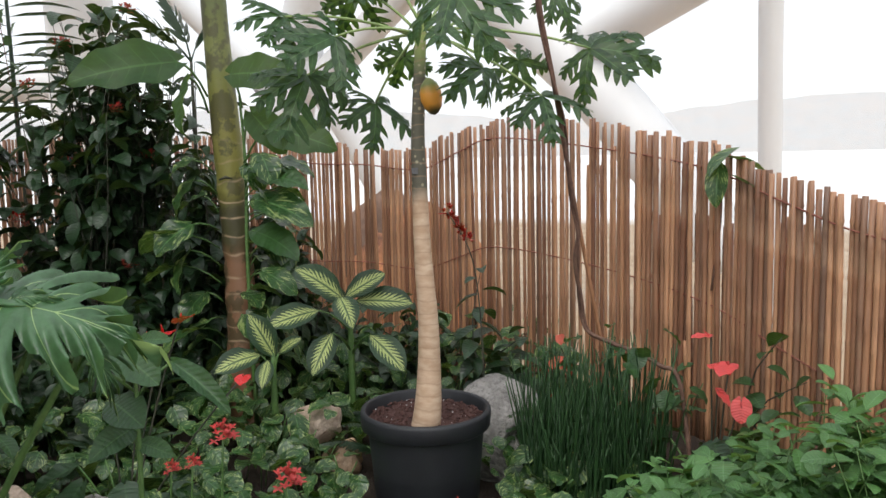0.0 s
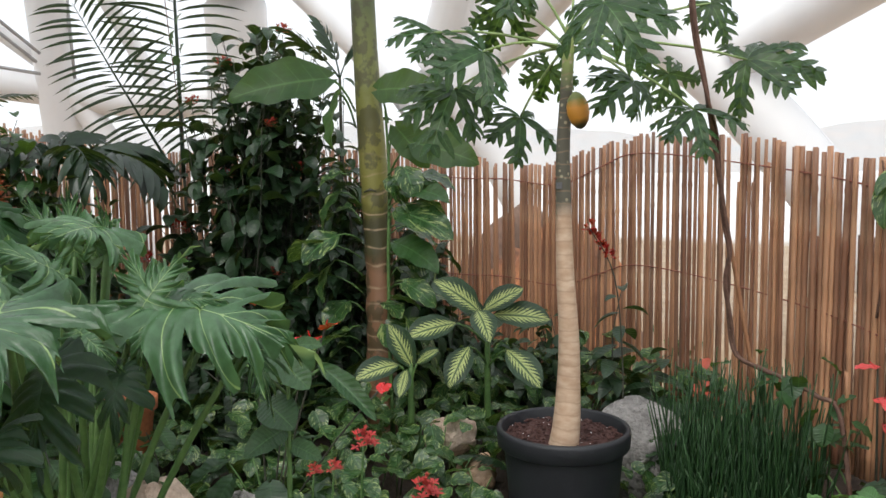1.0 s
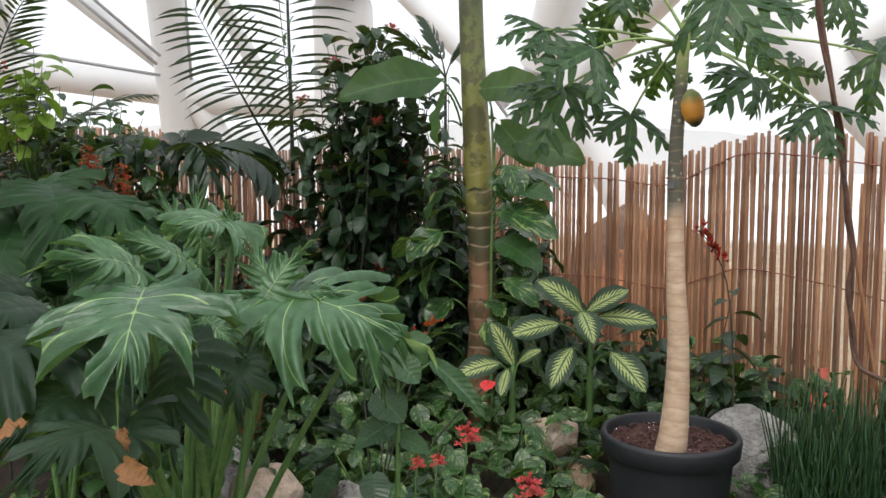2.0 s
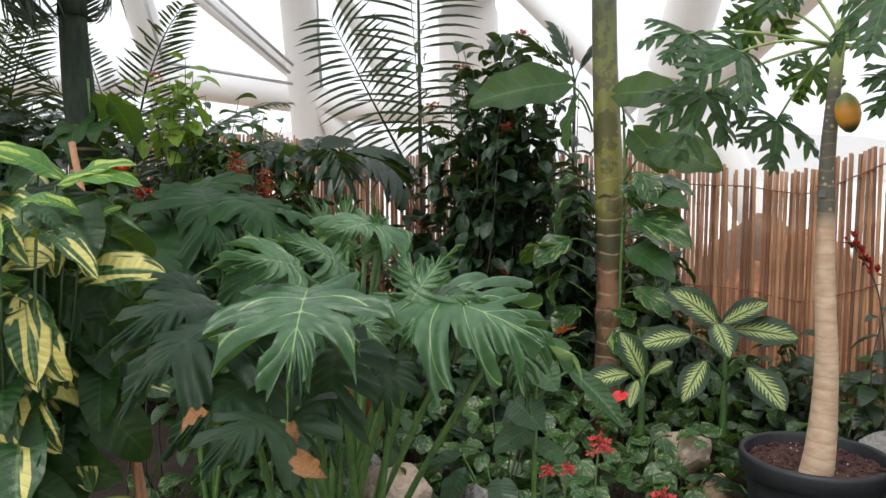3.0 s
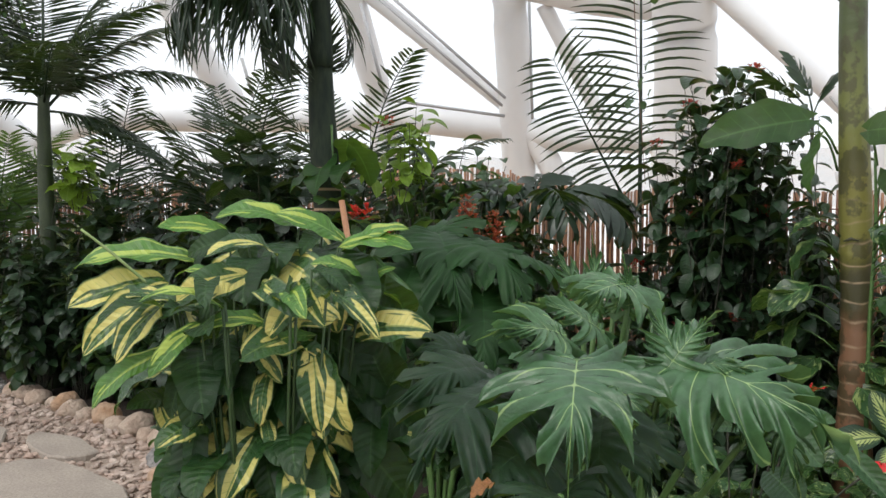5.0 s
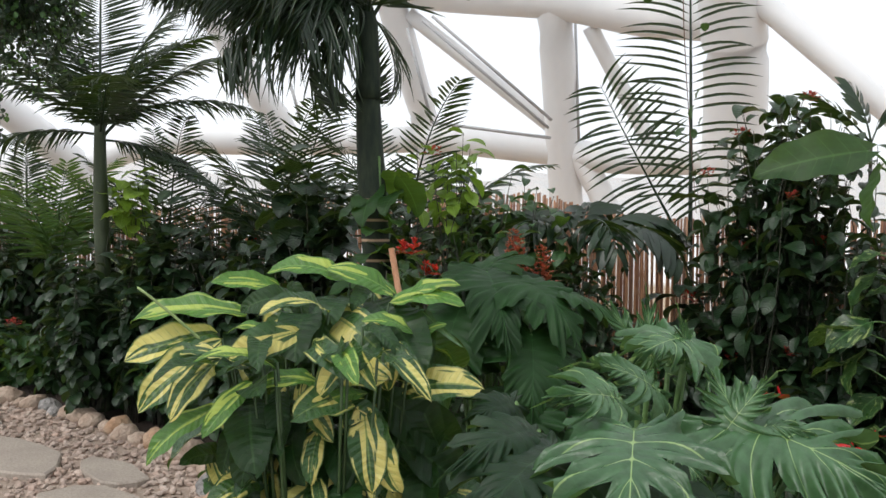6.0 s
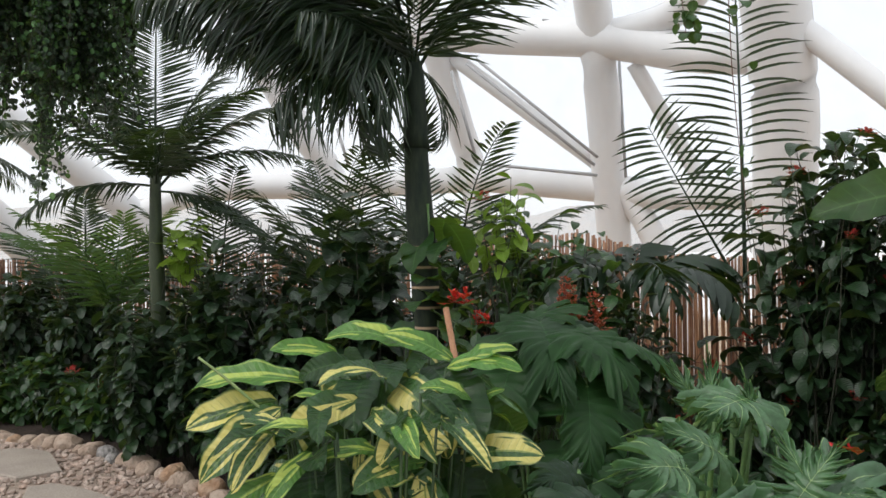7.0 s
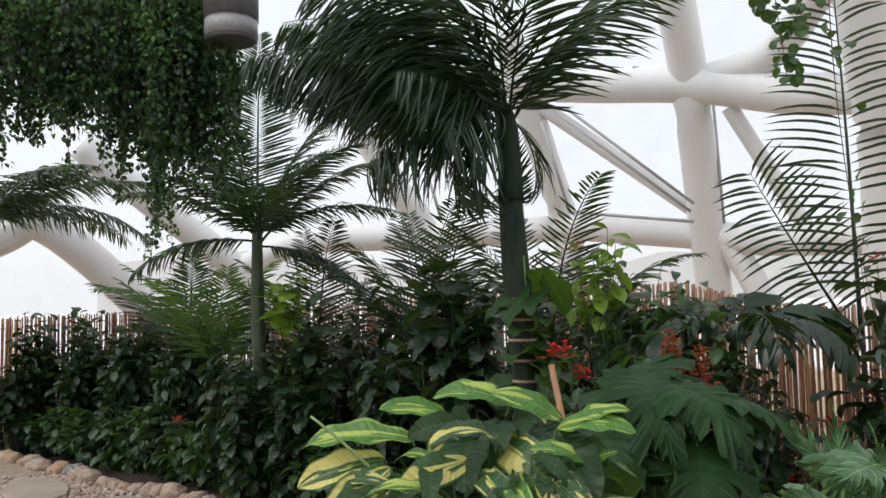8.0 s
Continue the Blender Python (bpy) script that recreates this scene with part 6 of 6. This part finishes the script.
def ferns():
    for k, (x, y, z, n, s) in enumerate(((-0.22, 3.35, 0.12, 8, 0.45), (-1.6, 3.8, 0.2, 12, 0.55), (-2.0, 3.6, 0.2, 12, 0.55), (0.7, 3.4, 0.1, 14, 0.55), (-2.35, 3.9, 0.25, 10, 0.55), (-1.45, 3.3, 0.15, 9, 0.4), (0.45, 3.55, 0.1, 10, 0.5))):
        ob = thing("fern", (x, y, 0), "fern with fine arching dark green fronds", "fern", "ferns")
        sh = [mesh_of("frond", frond(s, 26, 0.085, 1.2, 0.3, 0.008, 0.15, 0.25, j, 0.2), LEAF_MID if k in (3, 6) else LEAF_DEEP) for j in range(2)]
        rng = random.Random(k)
        for j in range(n):
            piece("frond", sh[j % 2], ob, aim((x, y, z * 0.3), j * 360 / n + rng.uniform(-15, 15), rng.uniform(35, 75), 0, rng.uniform(0.8, 1.15)))


# ---- mid and back shrubs ----
def back_shrubs():
    bigov = [oval(0.125, s, 0.27, 0.9, 8) for s in (1, 2, 3)]
    med = [oval(0.11, s, 0.28, 0.8) for s in (4, 5, 6)]
    head = spray(0.05, 14, 8, 0.028)
    flow = lambda mat, share: (head, mat, share)
    bush("flowering_shrub", (-1.9, 4.45, 0), around((-1.88, 4.45, 1.22), 0.4, 0.32, 0.82, 84, 1), bigov, 18, LEAF_DEEP, "tall dark green shrub with coral pink flowers", seed=1, flowers=flow(PETAL_PINK, 0.12), cover=0.75)
    bush("flowering_shrub", (-1.8, 4.5, 0), around((-1.82, 4.48, 1.8), 0.4, 0.3, 0.4, 56, 11), [oval(0.14, s, 0.29, 0.9, 8) for s in (1, 2, 3)], 12, LEAF_DEEP, "tall dark green shrub with coral pink flowers", seed=41, flowers=flow(PETAL_PINK, 0.1), cover=0.5)
    bush("flowering_shrub", (-2.0, 4.35, 0), around((-1.95, 4.4, 1.35), 0.62, 0.3, 0.75, 26, 19), [oval(0.15, s, 0.3, 0.9, 8) for s in (1, 2)], 10, LEAF_DEEP, "loose dark green shoots with coral pink flowers", seed=47, flowers=flow(PETAL_PINK, 0.2), cover=0.4)
    bush("broadleaf_shrub", (-1.35, 4.35, 0), around((-1.36, 4.35, 0.95), 0.16, 0.2, 0.45, 26, 12), bigov, 13, LEAF_DEEP, "dark leafy shrub beside the ringed palm", seed=42, cover=0.6)
    bush("broadleaf_shrub", (-0.85, 4.35, 0), around((-0.85, 4.3, 0.7), 0.14, 0.18, 0.4, 18, 13), bigov, 11, LEAF_DEEP, "dark leafy shrub beside the ringed palm", seed=43, cover=0.6)
    for k, (x, y, z, rx, rz) in enumerate(((-1.45, 4.61, 1.2, 0.28, 0.7), (-1.43, 4.33, 1.0, 0.22, 0.6), (-0.95, 4.29, 0.75, 0.2, 0.4))):
        bush("broadleaf_shrub", (x, y, 0), around((x, y, z), rx, 0.2, rz, 30, 500 + k), bigov, 14, LEAF_DEEP, "dark leafy shrub between fence and ringed palm", seed=150 + k, cover=0.65)
    bush("flowering_shrub", (-2.2, 4.2, 0), around((-2.25, 4.15, 0.6), 0.45, 0.35, 0.45, 44, 2), bigov, 14, LEAF_DEEP, "dark green shrub at the foot of the fence", seed=2, flowers=flow(PETAL_RED, 0.1))
    bush("leafy_shrub", (-1.5, 4.3, 0), around((-1.45, 4.3, 0.55), 0.35, 0.3, 0.5, 34, 3), med, 14, LEAF_DEEP, "dark green leafy undergrowth by the fence", seed=3)
    for k, (x, y, z) in enumerate(((-1.65, 3.7, 0.35), (-2.3, 3.5, 0.45), (-2.8, 3.3, 0.6), (-3.0, 4.4, 0.7), (-3.5, 4.6, 0.8), (-3.6, 3.9, 0.8), (-0.75, 4.5, 0.3), (-0.2, 4.3, 0.28))):
        bush("leafy_shrub", (x, y, 0), around((x, y, z), 0.38, 0.32, z * 0.8, 30, 30 + k), (bigov, med)[k % 2], 14, LEAF_DEEP, "dark green leafy undergrowth in the bed", seed=130 + k, cover=0.75, group="undergrowth")
    # split-leaf plant and lime shrub behind the lobed leaves
    lime = [oval(0.13, s, 0.28, 0.7) for s in (7, 8)]
    bush("lime_shrub", (-3.3, 3.45, 0), around((-3.42, 3.42, 1.95), 0.25, 0.15, 0.12, 10, 4), lime, 8, LEAF_LIME, "shrub with lime green young leaves", seed=4, cover=0.25, flowers=flow(PETAL_PINK, 0.06))
    bush("broadleaf_shrub", (-3.1, 3.5, 0), around((-3.1, 3.5, 1.35), 0.5, 0.3, 0.5, 64, 5), bigov, 15, LEAF_MID, "tall shrub with broad green leaves", seed=5, cover=0.6)
    bush("broadleaf_shrub", (-2.75, 3.6, 0), around((-2.7, 3.6, 1.05), 0.4, 0.3, 0.45, 44, 6), bigov, 14, LEAF_DEEP, "shrub with broad dark green leaves", seed=6, cover=0.7)
    bush("orange_flower_shrub", (-2.5, 2.8, 0), around((-2.45, 2.75, 1.35), 0.2, 0.2, 0.16, 10, 7), med, 12, LEAF_MID, "green shrub with orange red flower spikes", seed=7, flowers=(joined([moved(head, Matrix.Translation((0.012 * (k % 2), 0, 0.045 * k)) @ Matrix.Scale(1.15 - 0.15 * k, 4)) for k in range(4)]), PETAL_ORANGE, 0.3))
    bush("red_flower_shrub", (-2.65, 2.35, 0), around((-2.62, 2.3, 1.38), 0.14, 0.14, 0.14, 8, 8), med, 12, LEAF_MID, "green shrub with a red flower head", seed=8, flowers=(spray(0.06, 24, 4, 0.035), PETAL_RED, 0.5))
    bush("leafy_shrub", (-2.3, 2.6, 0), around((-2.2, 2.5, 0.8), 0.5, 0.4, 0.4, 50, 9), med, 14, LEAF_MID, "fresh green leafy undergrowth in the bed", seed=9)
    bush("leafy_shrub", (-1.75, 2.2, 0), around((-1.75, 2.3, 0.55), 0.3, 0.35, 0.3, 16, 10), med, 12, LEAF_MID, "bright green leafy undergrowth in the bed", seed=10)
    # monstera behind the ginger
    ob = thing("monstera", (-2.15, 2.2, 0), "monstera with large dark slashed leaves", "monstera", top=1.35)
    km = [mesh_of("leaf", webbed_leaf(0.44, k, d, 6, 0.5, 0.5, 16, 12, 0.15, 0.03, 0.04, 4.0), LEAF_MONSTERA2) for k, d in ((21, 0.5), (22, 0.8))]
    rng = random.Random(12)
    for k, (p, az, el, s) in enumerate((((-2.2, 2.25, 1.42), -130, -15, 1.1), ((-2.1, 2.3, 1.4), -100, -10, 1.0), ((-2.2, 2.1, 1.3), -160, -35, 1.0), ((-2.25, 2.35, 1.45), 150, -25, 0.9), ((-1.95, 2.2, 1.2), -140, -35, 0.9), ((-2.05, 2.4, 1.35), -60, 0, 0.9), ((-2.3, 2.2, 1.1), 170, -40, 0.9), ((-1.9, 2.1, 1.0), -150, -35, 0.9), ((-1.7, 2.3, 0.95), -120, -25, 0.8))):
        stalk = part("leaf_stalk", tube(arc((-2.15, 2.2, 0.05), p, 0.05, 5), [0.011, 0.01, 0.009, 0.008, 0.008, 0.007], 6), STEM_GREEN, ob)
        piece("leaf", km[k % 2], stalk, aim(p, az, el, rng.uniform(-10, 10), s), BUILT[ob])
    # drooping split palm-like leaves above the fence line
    ob = thing("split_leaf_palm", (-2.85, 3.9, 0), "low palm with dark drooping split leaves", "palm", top=1.4)
    part("stem", tube([(-2.85, 3.9, 0), (-2.85, 3.9, 0.8), (-2.82, 3.88, 1.35)], [0.02, 0.018, 0.012], 8, 3), STEM_DARK, ob)
    for k, (az, el) in enumerate(((120, 50), (60, 55), (-40, 50), (-90, 40), (-130, 45), (170, 45), (20, 60))):
        part("frond", frond(0.75, 13, 0.3, 1.7, 0.9, 0.026, 0.2, 0.1, k, 0.5), LEAF_PALM, ob, at=aim((-2.82, 3.88, 1.3), az, el))
    ob = plant("fishtail_palm", (-1.50, 4.94, 0.00), "slim palm with dark ragged broad leaflets", "palm")
    crown = Vector((-1.50, 4.94, 2.03))
    part("stem", tube([(-1.50, 4.94, 0.00), crown - Vector((0, 0, 0.8)), crown], [0.016, 0.013, 0.009], 7, 4), STEM_DARK, ob)
    for k, tip in enumerate(((-1.73, 4.68, 2.28), (-1.40, 4.99, 2.24), (-1.63, 4.99, 2.36))):
        az, el = toward(crown, tip)
        part("frond", frond((Vector(tip) - crown).length * 1.1, 7, 0.17, 0.5, 0.3, 0.02, 0.25, 0.3, k, 0.6, 60), LEAF_PALM, ob, at=aim(crown, az, el + 12))
    # broad leaves hugging the dark palm stem
    ob = thing("climbing_broadleaf", (-3.45, 3.0, 0), "climber with broad green leaves on the dark palm stem", "vine", top=1.9)
    part("stem", tube([(-3.47, 3.0, 0), (-3.48, 2.95, 0.9), (-3.5, 2.93, 1.9)], [0.014, 0.012, 0.008], 7, 4), STEM_GREEN, ob)
    lf = [mesh_of("leaf", heart(0.24, s, half=0.09, nu=14), LEAF_EAR) for s in (1, 2)]
    for k in range(20):
        z = 1.1 + 0.75 * k / 20
        piece("leaf", lf[k % 2], ob, aim((-3.5 + rng.uniform(-0.1, 0.15), 2.95, z), rng.uniform(-170, 170), rng.uniform(-40, 30), rng.uniform(-20, 20), rng.uniform(0.7, 1.15)))


def left_bed():
    rng = random.Random(90)
    med = [oval(0.16, s, 0.27, 0.8) for s in (4, 5, 6)]
    small = [oval(0.125, s, 0.3, 0.7) for s in (1, 2)]
    head = spray(0.06, 14, 8, 0.03)
    for k in range(22):
        x = -11.3 + 7.9 * k / 21
        y = edge_y(x) + 0.36 + rng.uniform(0, 0.12)
        z = rng.uniform(0.36, 0.5)
        bush("leafy_shrub", (x, y, 0), around((x, y - 0.05, z), 0.36, 0.36, 0.3, 34, 200 + k), (med, small)[k % 2], 13, (LEAF_MID, LEAF_MID, LEAF_DEEP)[k % 3], "dense dark green shrub along the path", seed=30 + k, group="bed shrubs", cover=0.7, flowers=(head, PETAL_PINK, 0.012))
    for k in range(20):
        x = -11.4 + 7.6 * k / 19
        y = edge_y(x) + 1.05 + rng.uniform(-0.1, 0.3)
        z = rng.uniform(0.68, 0.85)
        bush("leafy_shrub", (x, y, 0), around((x, y, z), 0.42, 0.36, 0.48, 38, 300 + k), (small, med)[k % 2], 14, (LEAF_DEEP, LEAF_DEEP, LEAF_MID)[k % 3], "dense dark green shrub in the bed", seed=60 + k, group="bed shrubs", cover=0.75, flowers=(head, PETAL_RED, 0.03))
    for k, (x, y, z) in enumerate(((-6.15, 2.85, 1.15), (-6.45, 2.62, 1.0), (-5.0, 3.0, 1.1), (-7.3, 2.8, 1.15), (-8.6, 2.9, 1.3), (-9.6, 2.6, 1.35), (-10.4, 2.3, 1.35), (-9.3, 3.3, 1.5), (-10.1, 3.0, 1.5), (-10.8, 2.5, 1.5), (-11.2, 2.0, 1.45), (-11.0, 1.8, 1.2), (-5.7, 3.5, 1.45), (-6.5, 3.7, 1.3), (-4.4, 3.9, 1.35), (-4.0, 4.3, 1.6), (-7.4, 3.3, 1.3), (-5.0, 4.6, 1.5))):
        bush("broadleaf_shrub", (x, y, 0), around((x, y, z - 0.25), 0.3, 0.28, 0.6, 40, 400 + k), med, 16, LEAF_DEEP, "tall dark shrub before the fence", seed=90 + k, group="tall bed shrubs", cover=0.6)
    heartl = [heart(0.17, k, nu=8) for k in (1, 2)]
    bush("broadleaf_shrub", (-5.89, 2.93, 0), around((-5.89, 2.93, 1.35), 0.16, 0.16, 0.62, 22, 601), heartl, 13, LEAF_DEEP, "tall dark shrub with heart leaves beside a palm", seed=601, cover=0.6)
    bush("broadleaf_shrub", (-4.40, 3.19, 0), around((-4.40, 3.19, 1.5), 0.38, 0.25, 0.55, 34, 602), heartl, 12, LEAF_DEEP, "broad dark shrub beside the dark palm stem", seed=602, cover=0.5)
    bush("lime_shrub", (-6.46, 2.95, 0), around((-6.46, 2.95, 1.85), 0.22, 0.1, 0.2, 8, 603), heartl, 6, LEAF_LIME, "climber with lime leaves at a slim palm stem", seed=603, cover=0.2)
    for k in range(7):
        x, y = -5.62 - 0.1 * k, 3.30 + 0.12 * (k % 3)
        twig = plant("bare_twig", (x, y, 0), "bare dark arching twig before the fence", "twig", "bare twigs")
        part("stem", tube([(x, y, 0), (x + 0.1, y, 0.7), (x - 0.1 - 0.05 * k, y, 1.35), (x - 0.4 - 0.06 * k, y + 0.1, 1.75)], [0.009, 0.007, 0.005, 0.002], 5, 5), STEM_DARK, twig)
    pale = [mesh_of("leaf", blade(0.24, 0.07, 0.7, 0.8, 10, 2, 0.8, 0.2, 0.2, seed=s), LEAF_DIEFF) for s in (1, 2)]
    ob = thing("dieffenbachia", (-6.55, 2.95, 0), "dieffenbachia with pale cream centred leaves", "foliage plant", "dieffenbachias", top=1.2)
    part("stem", tube([(-6.55, 2.95, 0), (-6.55, 2.93, 1.15)], [0.02, 0.012], 8), STEM_GREEN, ob)
    for k in range(12):
        piece("leaf", pale[k % 2], ob, aim((-6.55, 2.9, 1.18 - 0.03 * k), k * 137.5, 50 - 9 * k, 0, 1.1))


def hanging():
    rng = random.Random(14)
    c = Vector((-5.55, 1.5, 3.25))
    ob = thing("hanging_basket", c + Vector((0, 0, 0.3)), "hanging basket overgrown with trailing small-leaved vines", "hanging plant")
    lf = [heart(0.032, k, nu=5, droop=0.5) for k in (1, 2)]
    strands, leaves, pale = [], [], []
    for k in range(460):
        a, r = rng.uniform(0, math.tau), math.sqrt(rng.random())
        ox, oy, rad, deep = ((0.33, 0.36, 0.36, 1.2), (0.05, 0.0, 0.42, 0.8), (-0.2, -0.5, 0.42, 0.85), (0.25, 0.2, 0.3, 1.0))[k % 4]
        x, y = c.x + ox + rad * r * math.cos(a), c.y + oy + rad * r * math.sin(a)
        top = c.z + 0.65 - 0.3 * r + rng.uniform(-0.1, 0.25)
        ln = rng.uniform(0.5, 1.05) * (1.3 - 0.5 * r) * deep + (0.5 if rng.random() < 0.05 else 0)
        pts = [(x * 0.9 + c.x * 0.1, y * 0.9 + c.y * 0.1, top), (x, y, top - ln * 0.4), (x + rng.gauss(0, 0.04), y + rng.gauss(0, 0.04), top - ln)]
        strands.append(tube(pts, [0.003, 0.0025, 0.0015], 4))
        for i in range(int(ln * 150)):
            u = rng.random()
            p = Vector(pts[0]).lerp(Vector(pts[1]), u * 2) if u < 0.5 else Vector(pts[1]).lerp(Vector(pts[2]), u * 2 - 1)
            p += Vector((rng.gauss(0, 0.025), rng.gauss(0, 0.025), 0))
            # light from above put in as leaf colour: paler high up, darker below
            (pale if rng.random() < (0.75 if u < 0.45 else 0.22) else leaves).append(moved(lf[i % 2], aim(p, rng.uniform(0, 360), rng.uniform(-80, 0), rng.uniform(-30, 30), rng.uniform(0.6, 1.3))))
    tagged(part("trailing_growth", joined(strands), STEM_DARK, ob), kind="stuff")
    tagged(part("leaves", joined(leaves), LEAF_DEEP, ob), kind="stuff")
    tagged(part("young_leaves", joined(pale), LEAF_LIGHT, ob, "bright green leaves, mostly high up, with top light put into the colour"), kind="stuff")
    v, f, uv = lathe([(0.02, -0.2), (0.2, -0.15), (0.3, 0.0), (0.32, 0.12), (0.29, 0.12), (0.02, 0.05)], 24)
    part("basket", (v + np.array(c + Vector((0, 0, 0.35))), f, uv), STEM_DARK, ob)
    for k in range(3):
        a = k * math.tau / 3
        part("chain", tube([c + Vector((0.3 * math.cos(a), 0.3 * math.sin(a), 0.45)), c + Vector((0, 0, 3.2))], [0.006, 0.006], 5), SPEAKER_GREY, ob)
    lamp = thing("hanging_lamp", (-4.82, 2.0, 3.6), "dark grey cylindrical hanging lamp with pale band", "lamp")
    for nm, prof, mt in (("housing", [(0.001, 0.34), (0.05, 0.33), (0.15, 0.26), (0.165, 0.2), (0.165, 0.02), (0.001, 0.02)], SPEAKER_GREY), ("band", [(0.001, 0.03), (0.158, 0.03), (0.16, -0.09), (0.001, -0.09)], LAMP_BAND), ("rim", [(0.001, -0.085), (0.152, -0.085), (0.15, -0.11), (0.13, -0.112), (0.001, -0.1)], SPEAKER_GREY)):
        v, f, uv = lathe(prof, 36)
        part(nm, (v + np.array((-4.82, 2.0, 3.46)), f, uv), mt, lamp)
    part("cable", tube([(-4.82, 2.0, 3.78), (-4.82, 2.0, 6.5)], [0.01, 0.01], 6), SPEAKER_GREY, lamp)
    vine = thing("hanging_vine", (-2.52, 4.14, 3.6), "thin trailing vine with round green leaves", "vine")
    lr = mesh_of("leaf", heart(0.062, 5, half=0.03), LEAF_MID)
    for dx, dy, ln in ((0, 0, 1.0), (0.1, 0.05, 0.75), (-0.08, 0.02, 0.6), (0.12, -0.4, 2.2)):
        pts = [(-2.52 + dx, 4.14 - dy, 3.7), (-2.5 + dx, 4.14 - dy, 3.7 - ln * 0.5), (-2.46 + dx * 1.4, 4.16 - dy, 3.7 - ln)]
        part("strand", tube(pts, [0.004, 0.003, 0.002], 5, 4), VINE_BROWN, vine)
        for k in range(int(ln * 48) if ln < 1.5 else 18):
            u = rng.random() ** 0.8 if ln < 1.5 else rng.uniform(0.1, 0.85)
            p = Vector(pts[0]).lerp(Vector(pts[2]), u) + Vector((rng.gauss(0, 0.035), rng.gauss(0, 0.03), 0))
            piece("leaf", lr, vine, aim(p, rng.uniform(0, 360), rng.uniform(-75, -10), 0, rng.uniform(0.7, 1.3)))


LEAF_LIGHT2 = leaf_material("leaf_peace_lily", (0.034, 0.1, 0.04), (0.08, 0.17, 0.06), veins=11, rough=0.4)
LEAF_MONSTERA2 = leaf_material("leaf_slashed", (0.012, 0.045, 0.0125), (0.025, 0.075, 0.022), veins=6, rough=0.55, gloss=0.2, slant=0.0, lateral=0.0, through_leaf=0.08)
dieffenbachia()
broad_leaf_plant()
coffee_like()
lianas()
right_shrubs()
ferns()
back_shrubs()
left_bed()
hanging()
red_flowers()
horsetail()
rocks()
slabs(path_ob)
rng_pebbles(path_ob)
ground_cover()
fence()
